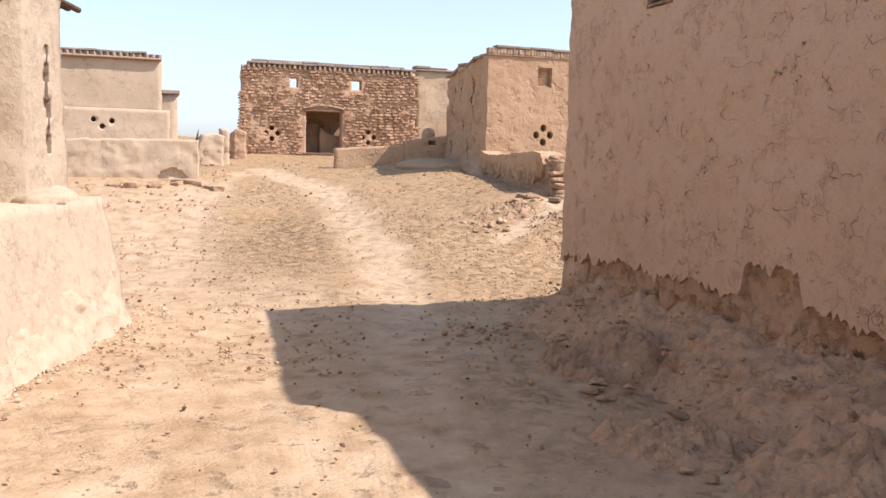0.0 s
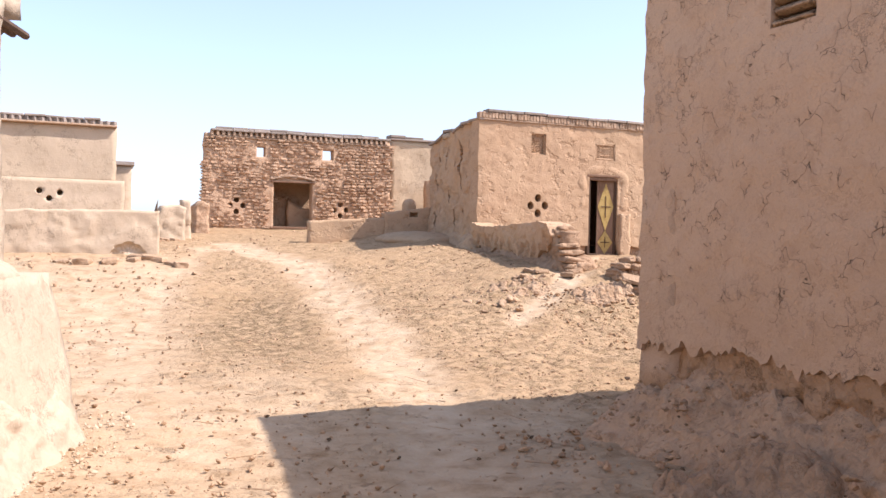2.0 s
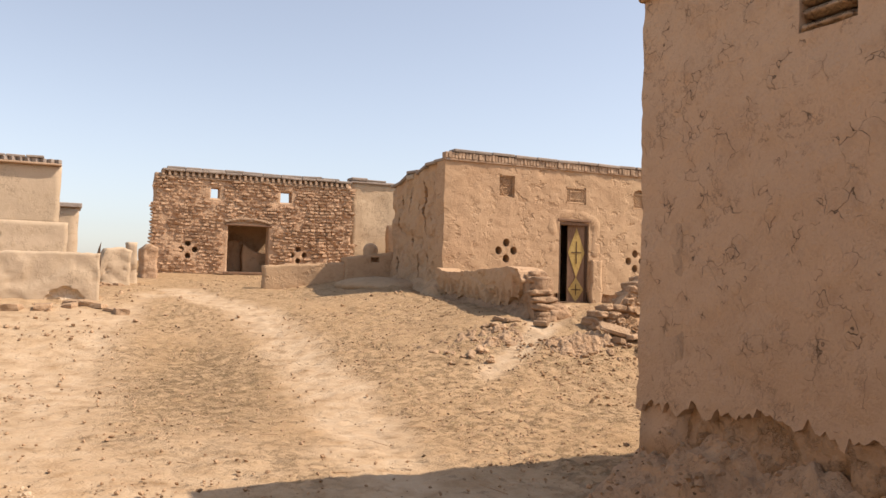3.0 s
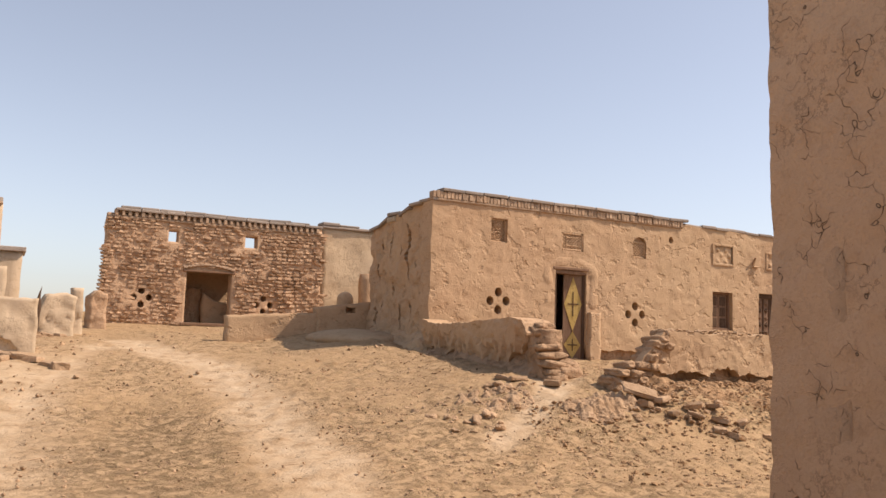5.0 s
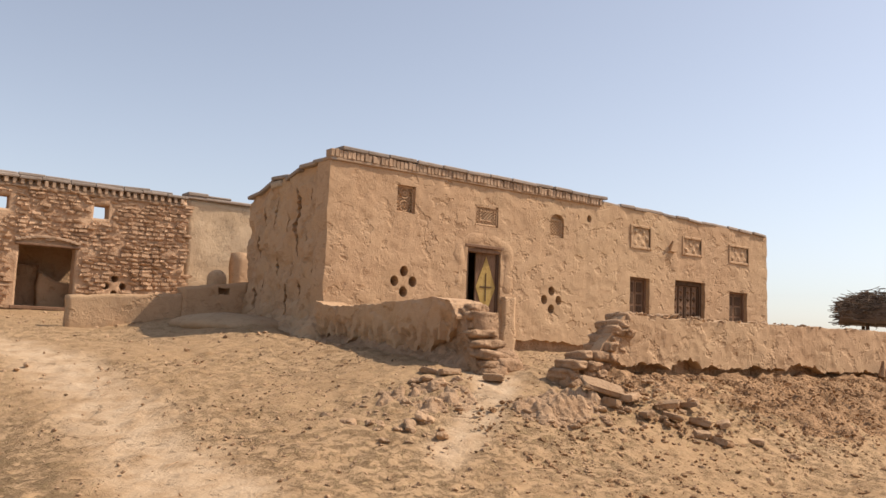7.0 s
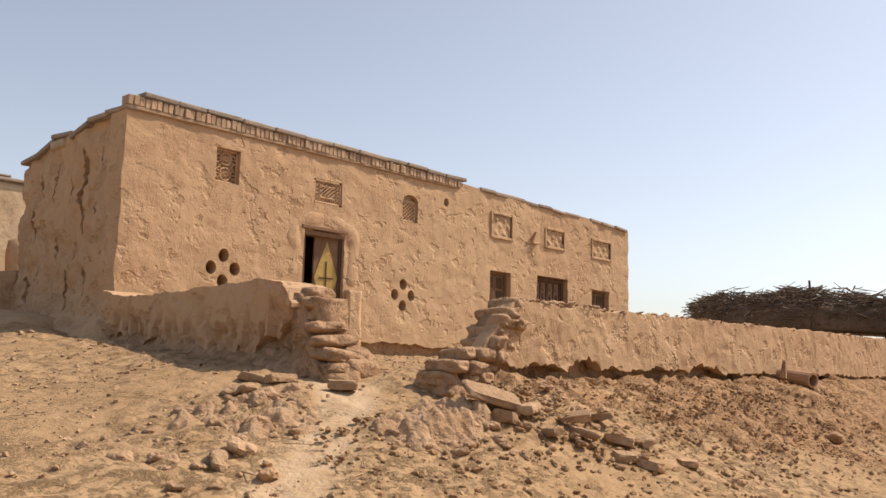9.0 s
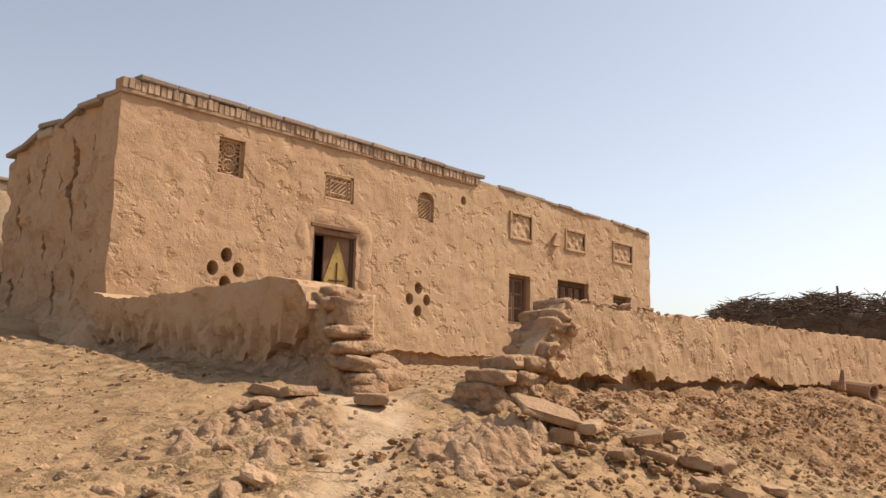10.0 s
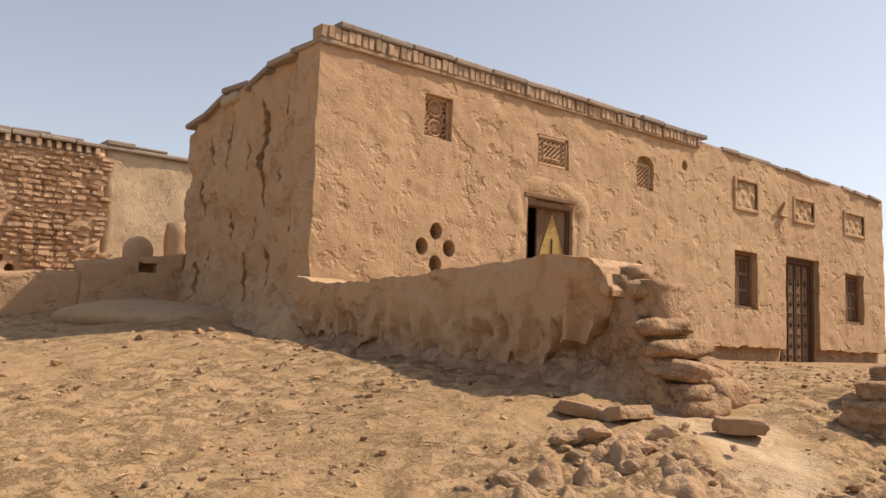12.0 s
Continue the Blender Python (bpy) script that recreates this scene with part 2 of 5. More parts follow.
def slab(name, a, b, bottom, top, thick, mat, parent=None, label="", step=0.08, rough=0.035, seed=0.0, batter=0.0, flake=0.0, flutes=0.0):
    """An earthen wall from a to b on the plan. The face seen when a lies to the left is displaced; bottom(u), top(u) give its edges; thick goes back from that face."""
    a, b = Vector((*a, 0)), Vector((*b, 0))
    length = (b - a).length
    d = (b - a) / length
    back = Vector((-d.y, d.x, 0))
    nu = max(2, int(length / step))
    zs = [(bottom(length * i / nu), top(length * i / nu)) for i in range(nu + 1)]
    nv = max(2, int(max(t - s for s, t in zs) / step))
    verts, faces = [], []

    def surf(i, j, depth, amount):
        u, (s, t) = length * i / nu, zs[i]
        z = s + (t - s) * j / nv
        p = a + d * u + back * (depth + batter * (z - zs[0][0]) * (1 if depth < thick / 2 else -1)) + Vector((0, 0, z))
        q = p * 1.3 + Vector((seed, seed * 1.7, seed))
        lump = amount * (1.2 * noise.noise(q * 0.6) + 0.8 * noise.noise(q * 2.3) + 0.45 * noise.noise(q * 6.0) + 0.25 * noise.noise(q * 13.0))
        if flake:
            lump += flake * smooth(0.03, 0.1, noise.noise(q * 1.9) + 0.35 * noise.noise(q * 6.5)) - flake * 0.5
        if flutes:
            low = smooth(0.75, 0.25, j / nv)
            lump += flutes * low * smooth(-0.03, 0.09, noise.noise(Vector((u * 7.0, z * 2.2, seed))) + 0.4 * noise.noise(Vector((u * 19.0, z * 5.0, seed))))
        p = p + back * (lump if depth < thick / 2 else -lump)
        edge = min(i, nu - i) / nu * length
        if edge < 0.25:
            p = p + d * (0.05 * noise.noise(Vector((z * 2.5, seed, edge))) * (1 if i < nu / 2 else -1))
        return p

    for depth in (0.0, thick):
        for i in range(nu + 1):
            for j in range(nv + 1):
                verts.append(surf(i, j, depth, rough))
    k = (nu + 1) * (nv + 1)
    at = lambda i, j, s: s * k + i * (nv + 1) + j
    for i in range(nu):
        for j in range(nv):
            faces.append((at(i, j, 0), at(i + 1, j, 0), at(i + 1, j + 1, 0), at(i, j + 1, 0)))
            faces.append((at(i, j, 1), at(i, j + 1, 1), at(i + 1, j + 1, 1), at(i + 1, j, 1)))
        faces.append((at(i, nv, 0), at(i + 1, nv, 0), at(i + 1, nv, 1), at(i, nv, 1)))
        faces.append((at(i, 0, 0), at(i, 0, 1), at(i + 1, 0, 1), at(i + 1, 0, 0)))
    for j in range(nv):
        faces.append((at(0, j, 0), at(0, j + 1, 0), at(0, j + 1, 1), at(0, j, 1)))
        faces.append((at(nu, j, 0), at(nu, j, 1), at(nu, j + 1, 1), at(nu, j + 1, 0)))
    return link(name, verts, faces, mat, parent, label, smooth=True)


def crisp(ob, angle=42):
    """Keep broken edges sharp."""
    ob.data.set_sharp_from_angle(angle=radians(angle))
    return ob


def box_bm(x0, x1, y0, y1, z0, z1, bevel=0.0, bm=None):
    bm = bm or bmesh.new()
    r = bmesh.ops.create_cube(bm, size=1.0)
    for v in r["verts"]:
        v.co = Vector(((x0 + x1) / 2 + v.co.x * (x1 - x0), (y0 + y1) / 2 + v.co.y * (y1 - y0), (z0 + z1) / 2 + v.co.z * (z1 - z0)))
    if bevel:
        es = list({e for v in r["verts"] for e in v.link_edges})
        bmesh.ops.bevel(bm, geom=es, offset=bevel, segments=1, affect="EDGES")
    return bm


def rod_bm(p, q, r0, r1, sides=8, bm=None):
    bm = bm or bmesh.new()
    p, q = Vector(p), Vector(q)
    m = Matrix.Translation((p + q) / 2) @ (q - p).to_track_quat("Z", "Y").to_matrix().to_4x4()
    bmesh.ops.create_cone(bm, cap_ends=True, segments=sides, radius1=r0, radius2=r1, depth=(q - p).length, matrix=m)
    return bm


def cut(ob, cutters):
    """Take the joined cutter bmesh out of a wall and leave one plain mesh."""
    c = part("cutter", cutters, CORE)
    mod = ob.modifiers.new("openings", "BOOLEAN")
    mod.operation, mod.object, mod.solver = "DIFFERENCE", c, "EXACT"
    mod.use_self = True
    bpy.context.view_layer.update()
    me = bpy.data.meshes.new_from_object(ob.evaluated_get(bpy.context.evaluated_depsgraph_get()))
    ob.modifiers.clear()
    ob.data = me
    bpy.data.objects.remove(c)


def lump_mesh(name, mat, seed, size=(1, 1, 1), boxy=0.0, sub=3):
    bm = bmesh.new()
    if boxy:
        box_bm(-0.5, 0.5, -0.5, 0.5, -0.5, 0.5, bm=bm)
        bmesh.ops.bevel(bm, geom=bm.edges[:], offset=0.2, segments=2, affect="EDGES")
    else:
        bmesh.ops.create_icosphere(bm, subdivisions=sub, radius=0.55)
    for v in bm.verts:
        v.co *= 1 + (0.3 if boxy else 0.55) * noise.noise(v.co * 1.6 + Vector((seed * 3.1, seed, 0))) + 0.22 * noise.noise(v.co * 4.3 + Vector((0, seed * 3.1, seed)))
        v.co = Vector((v.co.x * size[0], v.co.y * size[1], v.co.z * size[2]))
    me = bpy.data.meshes.new(name)
    bm.to_mesh(me)
    bm.free()
    me.materials.append(mat)
    return me


# ---- ground ----
PY = [-30, 4, 9, 12, 13, 14, 15, 16, 17, 18.5, 20, 21.5, 23.7, 27, 28.7, 33, 45]
PX = [2.0, 5.0, 7.0, 9.0]
PZ = [
    [0.0, -0.15, -0.22, -0.15, -0.12, -0.08, -0.02, 0.08, 0.22, 0.5, 0.78, 1.0, 1.2, 1.42, 1.65, 1.7, 1.3],
    [0.0, -0.15, -0.22, 0.0, 0.12, 0.25, 0.4, 0.55, 0.7, 0.87, 1.0, 1.1, 1.25, 1.5, 1.65, 1.7, 1.3],
    [0.0, -0.12, -0.15, -0.02, 0.15, 0.52, 0.82, 0.95, 1.03, 1.12, 1.25, 1.5, 1.6, 1.6, 1.65, 1.7, 1.3],
    [0.0, -0.1, -0.1, -0.05, 0.3, 0.85, 1.02, 1.05, 1.08, 1.1, 1.12, 1.2, 1.4, 1.5, 1.6, 1.6, 1.3],
]
TRAILS = [
    (1.0, [(0.9, -6.0), (1.1, 4.0), (2.55, 9.8), (3.3, 14.0), (3.5, 17.0), (3.4, 20.0), (2.5, 23.5), (2.6, 26.0), (3.2, 29.0)]),
    (1.2, [(-0.4, 6.5), (-0.2, 13.0), (0.4, 17.8), (1.2, 20.6), (2.3, 24.2)]),
    (0.8, [(4.6, 12.4), (6.0, 13.9), (7.35, 14.95), (8.1, 16.2), (9.5, 18.0), (11.2, 19.8)]),
]


def trail_gap(x, y):
    """Metres to the nearest worn track, by its relative width."""
    best = 9.0
    for width, pts in TRAILS:
        for (x0, y0), (x1, y1) in zip(pts, pts[1:]):
            if y0 <= y <= y1:
                t = (y - y0) / (y1 - y0)
                fade = 0.9 * smooth(1.6, 0.0, min(y - pts[0][1], pts[-1][1] - y))
                best = min(best, abs(x - (x0 + (x1 - x0) * t)) / width + fade + (0.3 if width == 1.2 else 0.0))
    return best


def ground(x, y):
    rows = [float(np.interp(y, PY, z)) for z in PZ]
    z = float(np.interp(x, PX, rows))
    far = max(abs(x - 6), abs(y - 12))
    fade = smooth(60, 22, far)
    z += 0.05 * noise.noise(Vector((x * 0.45, y * 0.45, 3))) * fade
    z += fade * 0.022 * noise.noise(Vector((x * 1.9, y * 1.9, 7)))
    return z


def surface(x, y):
    """The ground with the earth banks that lie against the walls."""
    g = ground(x, y)
    if x > 8.0:
        v = (14.42 - y) / (1.4 + 1.0 * smooth(9.0, 12.0, x))
        if 0 <= v <= 1:
            g += max(0.0, 0.93 - g) * (1 - v) ** 1.7 * smooth(8.0, 8.5, x)
    v = (3.93 - x) / (0.8 + 0.45 * smooth(6.5, 2.0, y))
    if 0 <= v <= 1 and y < 7.9:
        g += max(0.0, 0.46 - g) * (1 - v) ** 1.2
    return g


def axis(stops, step, reach):
    """Grid lines: fine between the inner two stops, twice as wide to the outer ones, then ever wider to the horizon."""
    lo, a, b, hi = stops
    v = list(np.arange(lo, a, step * 2)) + list(np.arange(a, b, step)) + list(np.arange(b, hi + step, step * 2))
    s = step * 2
    while v[-1] < hi + reach:
        s *= 1.35
        v.append(v[-1] + s)
    s = step * 2
    while v[0] > lo - reach:
        s *= 1.35
        v.insert(0, v[0] - s)
    return v


def build_ground():
    xs, ys = axis((-3.0, 1.5, 10.0, 13.0), 0.048, 1800), axis((0.0, 8.0, 19.0, 24.0), 0.048, 1800)
    nx, ny = len(xs), len(ys)
    verts, trail_and_lift, straw = [], [], []
    for y in ys:
        for x in xs:
            g = trail_gap(x, y)
            near = -3 < x < 13 and 0 < y < 24
            mask = smooth(0.75, 0.2, g + 0.25 * noise.noise(Vector((x, y, 1)))) if near else 0.0
            if near and x < 2.4:
                pale = 0.74 + 0.35 * noise.noise(Vector((x * 0.9, y * 0.9, 5)))
                mask = max(mask, pale * smooth(2.4, 0.8, x) * smooth(14.0, 9.5, y), pale * smooth(0.9, 0.0, x - 0.07 * (y - 12)) * smooth(24.0, 19.0, y))
            # paler colour painted where the cracked house's shadow falls, to brighten that shade
            if near:
                mask = max(mask, (0.62 + 0.3 * noise.noise(Vector((x * 1.1, y * 1.1, 15)))) * smooth(4.4, 3.4, x) * smooth(11.0, 8.5, y))
            mask *= smooth(-3.0, -2.2, x) * smooth(0.0, 1.0, y)
            z = ground(x, y)
            if near:
                clod = (1 - 0.6 * mask) * (0.5 + 0.5 * smooth(-0.2, 0.4, noise.noise(Vector((x * 0.5, y * 0.5, 9)))))
                z += clod * (0.03 * noise.noise(Vector((x * 4.0, y * 4.0, 0))) + 0.048 * max(0, noise.noise(Vector((x * 8.5, y * 8.5, 4)))) + 0.03 * max(0, noise.noise(Vector((x * 15, y * 15, 6)))))
                z -= mask * (0.03 + 0.022 * noise.noise(Vector((x * 5.5, y * 5.5, 14))))
            verts.append((x, y, z))
            trail_and_lift.append(mask)
            # chaff trodden into the strip between the two tracks
            mx = (x - 1.75 - 0.12 * (y - 15.0)) / 1.05
            my = (y - 14.8) / 3.6
            ragged_r = math.hypot(mx, my) + 0.35 * noise.noise(Vector((x * 1.3, y * 1.3, 12)))
            straw.append(smooth(1.15, 0.45, ragged_r) if near else 0.0)
    faces = [(j * nx + i, j * nx + i + 1, (j + 1) * nx + i + 1, (j + 1) * nx + i) for j in range(ny - 1) for i in range(nx - 1)]
    ob = link("ground", verts, faces, SAND, smooth=True)
    at = ob.data.attributes.new("trail_and_lift", "FLOAT", "POINT")
    at.data.foreach_set("value", trail_and_lift)
    ob.data.attributes.new("straw", "FLOAT", "POINT").data.foreach_set("value", straw)
    tagged(ob, "dusty tan village ground with a worn pale track", "ground", kind="structure")


build_ground()


def ragged(base, amount, freq, seed):
    return lambda u: base + amount * (noise.noise(Vector((u * freq, seed, 0))) + 0.5 * noise.noise(Vector((u * freq * 3.1, seed, 5))))


# ---- long mud house with the yellow door ----
HX0, HX1, HY = 7.73, 20.6, 20.03
house = thing("mud_house", "long flat-roofed straw-mud plastered village house", "house", (HX0, HY, 1.1))


def adopt(ob, parent):
    """Keep world-space coordinates while parented to a thing that stands elsewhere."""
    ob.parent = parent
    ob.matrix_parent_inverse = Matrix.Translation(parent.location).inverted() if parent.parent is None else Matrix.Identity(4)
    return ob


def top_h(u):
    return 4.34 - 0.06 * u / 12.9 + 0.1 * smooth(6.5, 6.75, u) * (1 - (u - 6.7) / 6.4)


front = adopt(slab("front_wall", (HX0, HY), (HX1, HY), lambda u: 1.33 + 0.06 * noise.noise(Vector((u * 0.9, 3, 0))) + 0.09 * abs(noise.noise(Vector((u * 2.2, 3, 2)))) + 0.03 * noise.noise(Vector((u * 9, 3, 5))), top_h, 0.45, PLASTER, step=0.05, rough=0.014, seed=2.0, flake=0.009), house)
# a ragged lower edge: the bare core stands back behind the plaster
core = adopt(slab("wall_core", (HX0 + 0.05, HY + 0.13), (HX1 - 0.05, HY + 0.13), lambda u: 0.7, lambda u: 1.6, 0.29, CORE, step=0.09, rough=0.03, seed=5.0), house)

VENTS = [(9.34, 2.31), (13.0, 2.19)]
cutters = bmesh.new()
box_bm(10.78, 11.62, HY - 0.5, HY + 1.0, 0.9, 3.13, bm=cutters)
box_bm(16.92, 18.04, HY - 0.5, HY + 1.0, 0.9, 2.9, bm=cutters)
core_cut = bmesh.new()
box_bm(10.78, 11.62, HY - 0.5, HY + 1.0, 0.5, 3.13, bm=core_cut)
box_bm(16.92, 18.04, HY - 0.5, HY + 1.0, 0.5, 2.9, bm=core_cut)
for x0, x1, z0, z1 in ((15.37, 16.03, 1.94, 2.86), (19.0, 19.75, 1.84, 2.76)):
    box_bm(x0, x1, HY - 0.5, HY + 1.0, z0, z1, bm=cutters)


def cyl_cut(bm, x, z, rx, rz, y0, y1, sides=14):
    m = Matrix.Translation((x, (y0 + y1) / 2, z)) @ Matrix.Rotation(radians(90), 4, "X") @ Matrix.Diagonal((rx, rz, 1, 1))
    bmesh.ops.create_cone(bm, cap_ends=True, segments=sides, radius1=1, radius2=1, depth=y1 - y0, matrix=m)


for vx, vz in VENTS:
    for dx, dz in ((0, 0.19), (-0.2, 0.0), (0.2, 0.01), (0, -0.18)):
        cyl_cut(cutters, vx + dx, vz + dz, 0.088, 0.1, HY - 0.4, HY + 0.9)
cyl_cut(cutters, 14.06, 4.0, 0.07, 0.08, HY - 0.4, HY + 0.28)
# recesses of the three screens
box_bm(9.13, 9.53, HY - 0.4, HY + 0.13, 3.56, 4.06, bm=cutters)
box_bm(10.93, 11.51, HY - 0.4, HY + 0.07, 3.52, 3.92, bm=cutters)
box_bm(12.93, 13.32, HY - 0.4, HY + 0.12, 3.5, 3.84, bm=cutters)
cyl_cut(cutters, 13.125, 3.84, 0.195, 0.15, HY - 0.4, HY + 0.12)
for x0, x1, z0, z1 in ((15.42, 16.02, 3.56, 3.98), (17.22, 17.86, 3.56, 3.9), (19.02, 19.76, 3.52, 3.88)):
    box_bm(x0, x1, HY - 0.4, HY + 0.035, z0, z1, bm=cutters)
cut(front, cutters)
crisp(front, 50)
cut(core, core_cut)


def side_top(u):
    # u runs from the back corner to the front corner
    return 4.02 + 0.2 * smooth(0.4, 1.2, u) + 0.1 * smooth(2.0, 2.1, u) + 0.05 * noise.noise(Vector((u * 3, 1, 1)))


adopt(slab("side_wall", (HX0 + 0.01, HY + 3.3), (HX0 + 0.01, HY + 0.2), ragged(0.9, 0.05, 2, 8), side_top, 0.45, PLASTER, step=0.05, rough=0.045, seed=9.0, batter=0.02, flake=0.045), house)
adopt(slab("end_wall", (HX1, HY + 0.44), (HX1, HY + 3.4), lambda u: 0.8, lambda u: 4.14, 0.4, PLASTER, step=0.25, seed=11.0), house)
adopt(slab("back_wall", (HX1, HY + 3.4), (HX0 + 0.3, HY + 3.3), lambda u: 0.8, lambda u: 4.1, 0.4, PLASTER, step=0.3, seed=12.0), house)
adopt(part("roof", box_bm(HX0 + 0.3, HX1 - 0.2, HY + 0.3, HY + 3.3, 3.86, 4.1), CORE), house)


# ---- yard walls in front of the house ----
def wall_thing(name, label, at):
    return thing(name, label, "wall", at)


def along(pts):
    """Straight-line profile through (u, z) pairs, with a little unevenness."""
    us, zs = [p[0] for p in pts], [p[1] for p in pts]
    return lambda u: float(np.interp(u, us, zs)) + 0.03 * noise.noise(Vector((u * 2.7, zs[0], 2))) + 0.02 * noise.noise(Vector((u * 8, zs[0], 4)))


# wall that leaves the front corner of the house and ends in a ruin
yard = wall_thing("yard_wall", "broken mud yard wall with flaking plaster and exposed brick end", (7.6, 17.9, 1.0))
adopt(slab("wall_core", (7.68, 20.0), (7.57, 15.75), lambda u: 0.55, along([(0, 1.75), (1.5, 1.72), (3.2, 1.72), (4.25, 1.66)]), 0.42, CORE, step=0.05, rough=0.05, seed=21, flake=0.03), yard)
crisp(adopt(slab("plaster", (7.58, 20.02), (7.44, 15.9), lambda u: float(np.interp(u, [0, 1.2, 2.4, 3.3, 3.9, 4.1], [1.3, 1.24, 1.12, 1.12, 1.3, 1.5])) + 0.1 * noise.noise(Vector((u * 3.1, 8, 0))) + 0.13 * abs(noise.noise(Vector((u * 5.0, 8, 3)))) + 0.1 * noise.noise(Vector((u * 15.0, 8, 6))), along([(0, 1.86), (0.6, 1.76), (2.0, 1.78), (3.4, 1.84), (3.9, 1.82), (4.02, 1.74), (4.12, 1.56)]), 0.5, PLASTER, step=0.028, rough=0.022, seed=23, batter=-0.03, flake=0.03, flutes=0.07), yard))

# wall on the other side of the gap
boundary = wall_thing("boundary_wall", "long low mud boundary wall with ragged plaster edge", (14.0, 14.5, 1.0))
adopt(slab("wall_core", (8.75, 14.63), (30.0, 14.05), lambda u: 0.3, lambda u: 1.45, 0.2, CORE, step=0.1, rough=0.05, seed=31), boundary)


def torn_edge(u):
    """Lower edge of the boundary wall's plaster: small teeth, and a few scoops where it has fallen away near the broken end."""
    z = 1.04 - 0.003 * u + 0.05 * noise.noise(Vector((u * 1.1, 3, 0))) + 0.09 * abs(noise.noise(Vector((u * 2.1, 3, 2)))) + 0.03 * noise.noise(Vector((u * 7.3, 3, 4))) + 0.035 * noise.noise(Vector((u * 17.0, 3, 4))) + 0.14 * smooth(0.5, 0.0, u)
    for c, w, h in ((0.95, 0.3, 0.07), (1.6, 0.3, 0.13), (4.3, 0.4, 0.06), (7.2, 0.5, 0.07)):
        if abs(u - c) < w:
            z += h * math.sqrt(1 - ((u - c) / w) ** 2) * (0.55 + 0.9 * abs(noise.noise(Vector((u * 6.0, c, 8)))))
    return z


crisp(adopt(slab("plaster", (8.46, 14.42), (30.0, 13.82), torn_edge, along([(0, 1.2), (0.1, 1.32), (0.3, 1.55), (0.42, 1.68), (3.7, 1.68), (8.5, 1.7), (21.6, 1.66)]), 0.16, PLASTER, step=0.034, rough=0.015, seed=33, flake=0.009), boundary))
adopt(slab("plaster", (8.9, 14.5), (30.0, 13.92), lambda u: 1.3, along([(0, 1.58), (3.2, 1.64), (8, 1.66), (21, 1.62)]), 0.36, PLASTER, step=0.1, rough=0.025, seed=35), boundary)

# ---- ruined stone house ----
SY = 28.7
ruin = thing("stone_house", "roofless-looking house of bare mud-jointed stone with crumbling edges", "house", (5.5, SY, 1.6))
stone_wall = adopt(slab("front_wall", (2.4, SY), (8.4, SY), lambda u: 1.3, lambda u: 4.56, 0.34, STONE, step=0.09, rough=0.045, seed=41), ruin)
c = bmesh.new()
box_bm(4.55, 5.78, SY - 0.5, SY + 1.0, 1.7, 3.13, bm=c)
box_bm(4.0, 4.26, SY - 0.5, SY + 1.0, 3.9, 4.2, bm=c)
box_bm(6.12, 6.46, SY - 0.5, SY + 1.0, 3.9, 4.22, bm=c)
for vx, vz in ((3.4, 2.33), (6.73, 2.29)):
    for dx, dz in ((0, 0.19), (-0.2, 0.0), (0.2, 0.01), (0, -0.18)):
        cyl_cut(c, vx + dx, vz + dz, 0.085, 0.09, SY - 0.4, SY + 0.35)
cut(stone_wall, c)
adopt(slab("side_wall", (3.9, SY + 5.0), (2.6, SY + 0.25), lambda u: 1.2, lambda u: 4.3, 0.5, STONE, step=0.15, rough=0.06, seed=43), ruin)
adopt(slab("side_wall", (8.36, SY + 0.4), (8.3, SY + 5.0), lambda u: 1.2, lambda u: 4.3, 0.5, STONE, step=0.3, rough=0.04, seed=45), ruin)
adopt(slab("back_wall", (2.8, SY + 1.5), (8.2, SY + 1.5), lambda u: 1.2, along([(0, 3.5), (2, 3.45), (6, 3.5)]), 0.4, PLASTER, step=0.2, rough=0.05, seed=47), ruin)

# cream house just behind
cream = thing("plastered_house", "smooth pale plastered house beside the stone ruin", "house", (9.6, 29.3, 1.5))
adopt(slab("front_wall", (8.56, 29.1), (13.0, 29.1), lambda u: 1.2, lambda u: 4.72, 0.4, CREAM, step=0.15, rough=0.025, seed=51, flake=0.025), cream)
adopt(part("roof_edge", box_bm(8.5, 13.1, 29.0, 29.7, 4.72, 4.8, 0.02), CAP), cream)
adopt(slab("side_wall", (8.56, 33.0), (8.56, 29.15), lambda u: 1.2, lambda u: 4.7, 0.3, CREAM, step=0.4, seed=53), cream)
adopt(slab("annex_wall", (9.5, 28.0), (12.0, 28.0), lambda u: 1.2, lambda u: 3.35, 0.4, PLASTER, step=0.2, rough=0.02, seed=55), cream)

adopt(part("coping_slab", box_bm(8.5, 9.05, 28.98, 29.5, 4.804, 4.9, 0.02), CAP), cream)
adopt(part("coping_slab", box_bm(9.06, 9.7, 29.0, 29.5, 4.804, 4.86, 0.02), CAP), cream)

# low wall between stone house and mud house
low = wall_thing("low_wall", "low smooth mud wall joining two houses", (6.0, 23.6, 1.2))
adopt(slab("wall", (4.55, 23.75), (6.6, 23.5), lambda u: 0.9, along([(0, 1.85), (1.0, 1.93), (2.06, 2.0)]), 0.4, PLASTER, step=0.08, rough=0.02, seed=61), low)
adopt(slab("wall", (6.55, 23.42), (7.8, 23.3), lambda u: 0.9, along([(0, 2.12), (1.3, 2.3)]), 0.45, PLASTER, step=0.08, rough=0.02, seed=63), low)

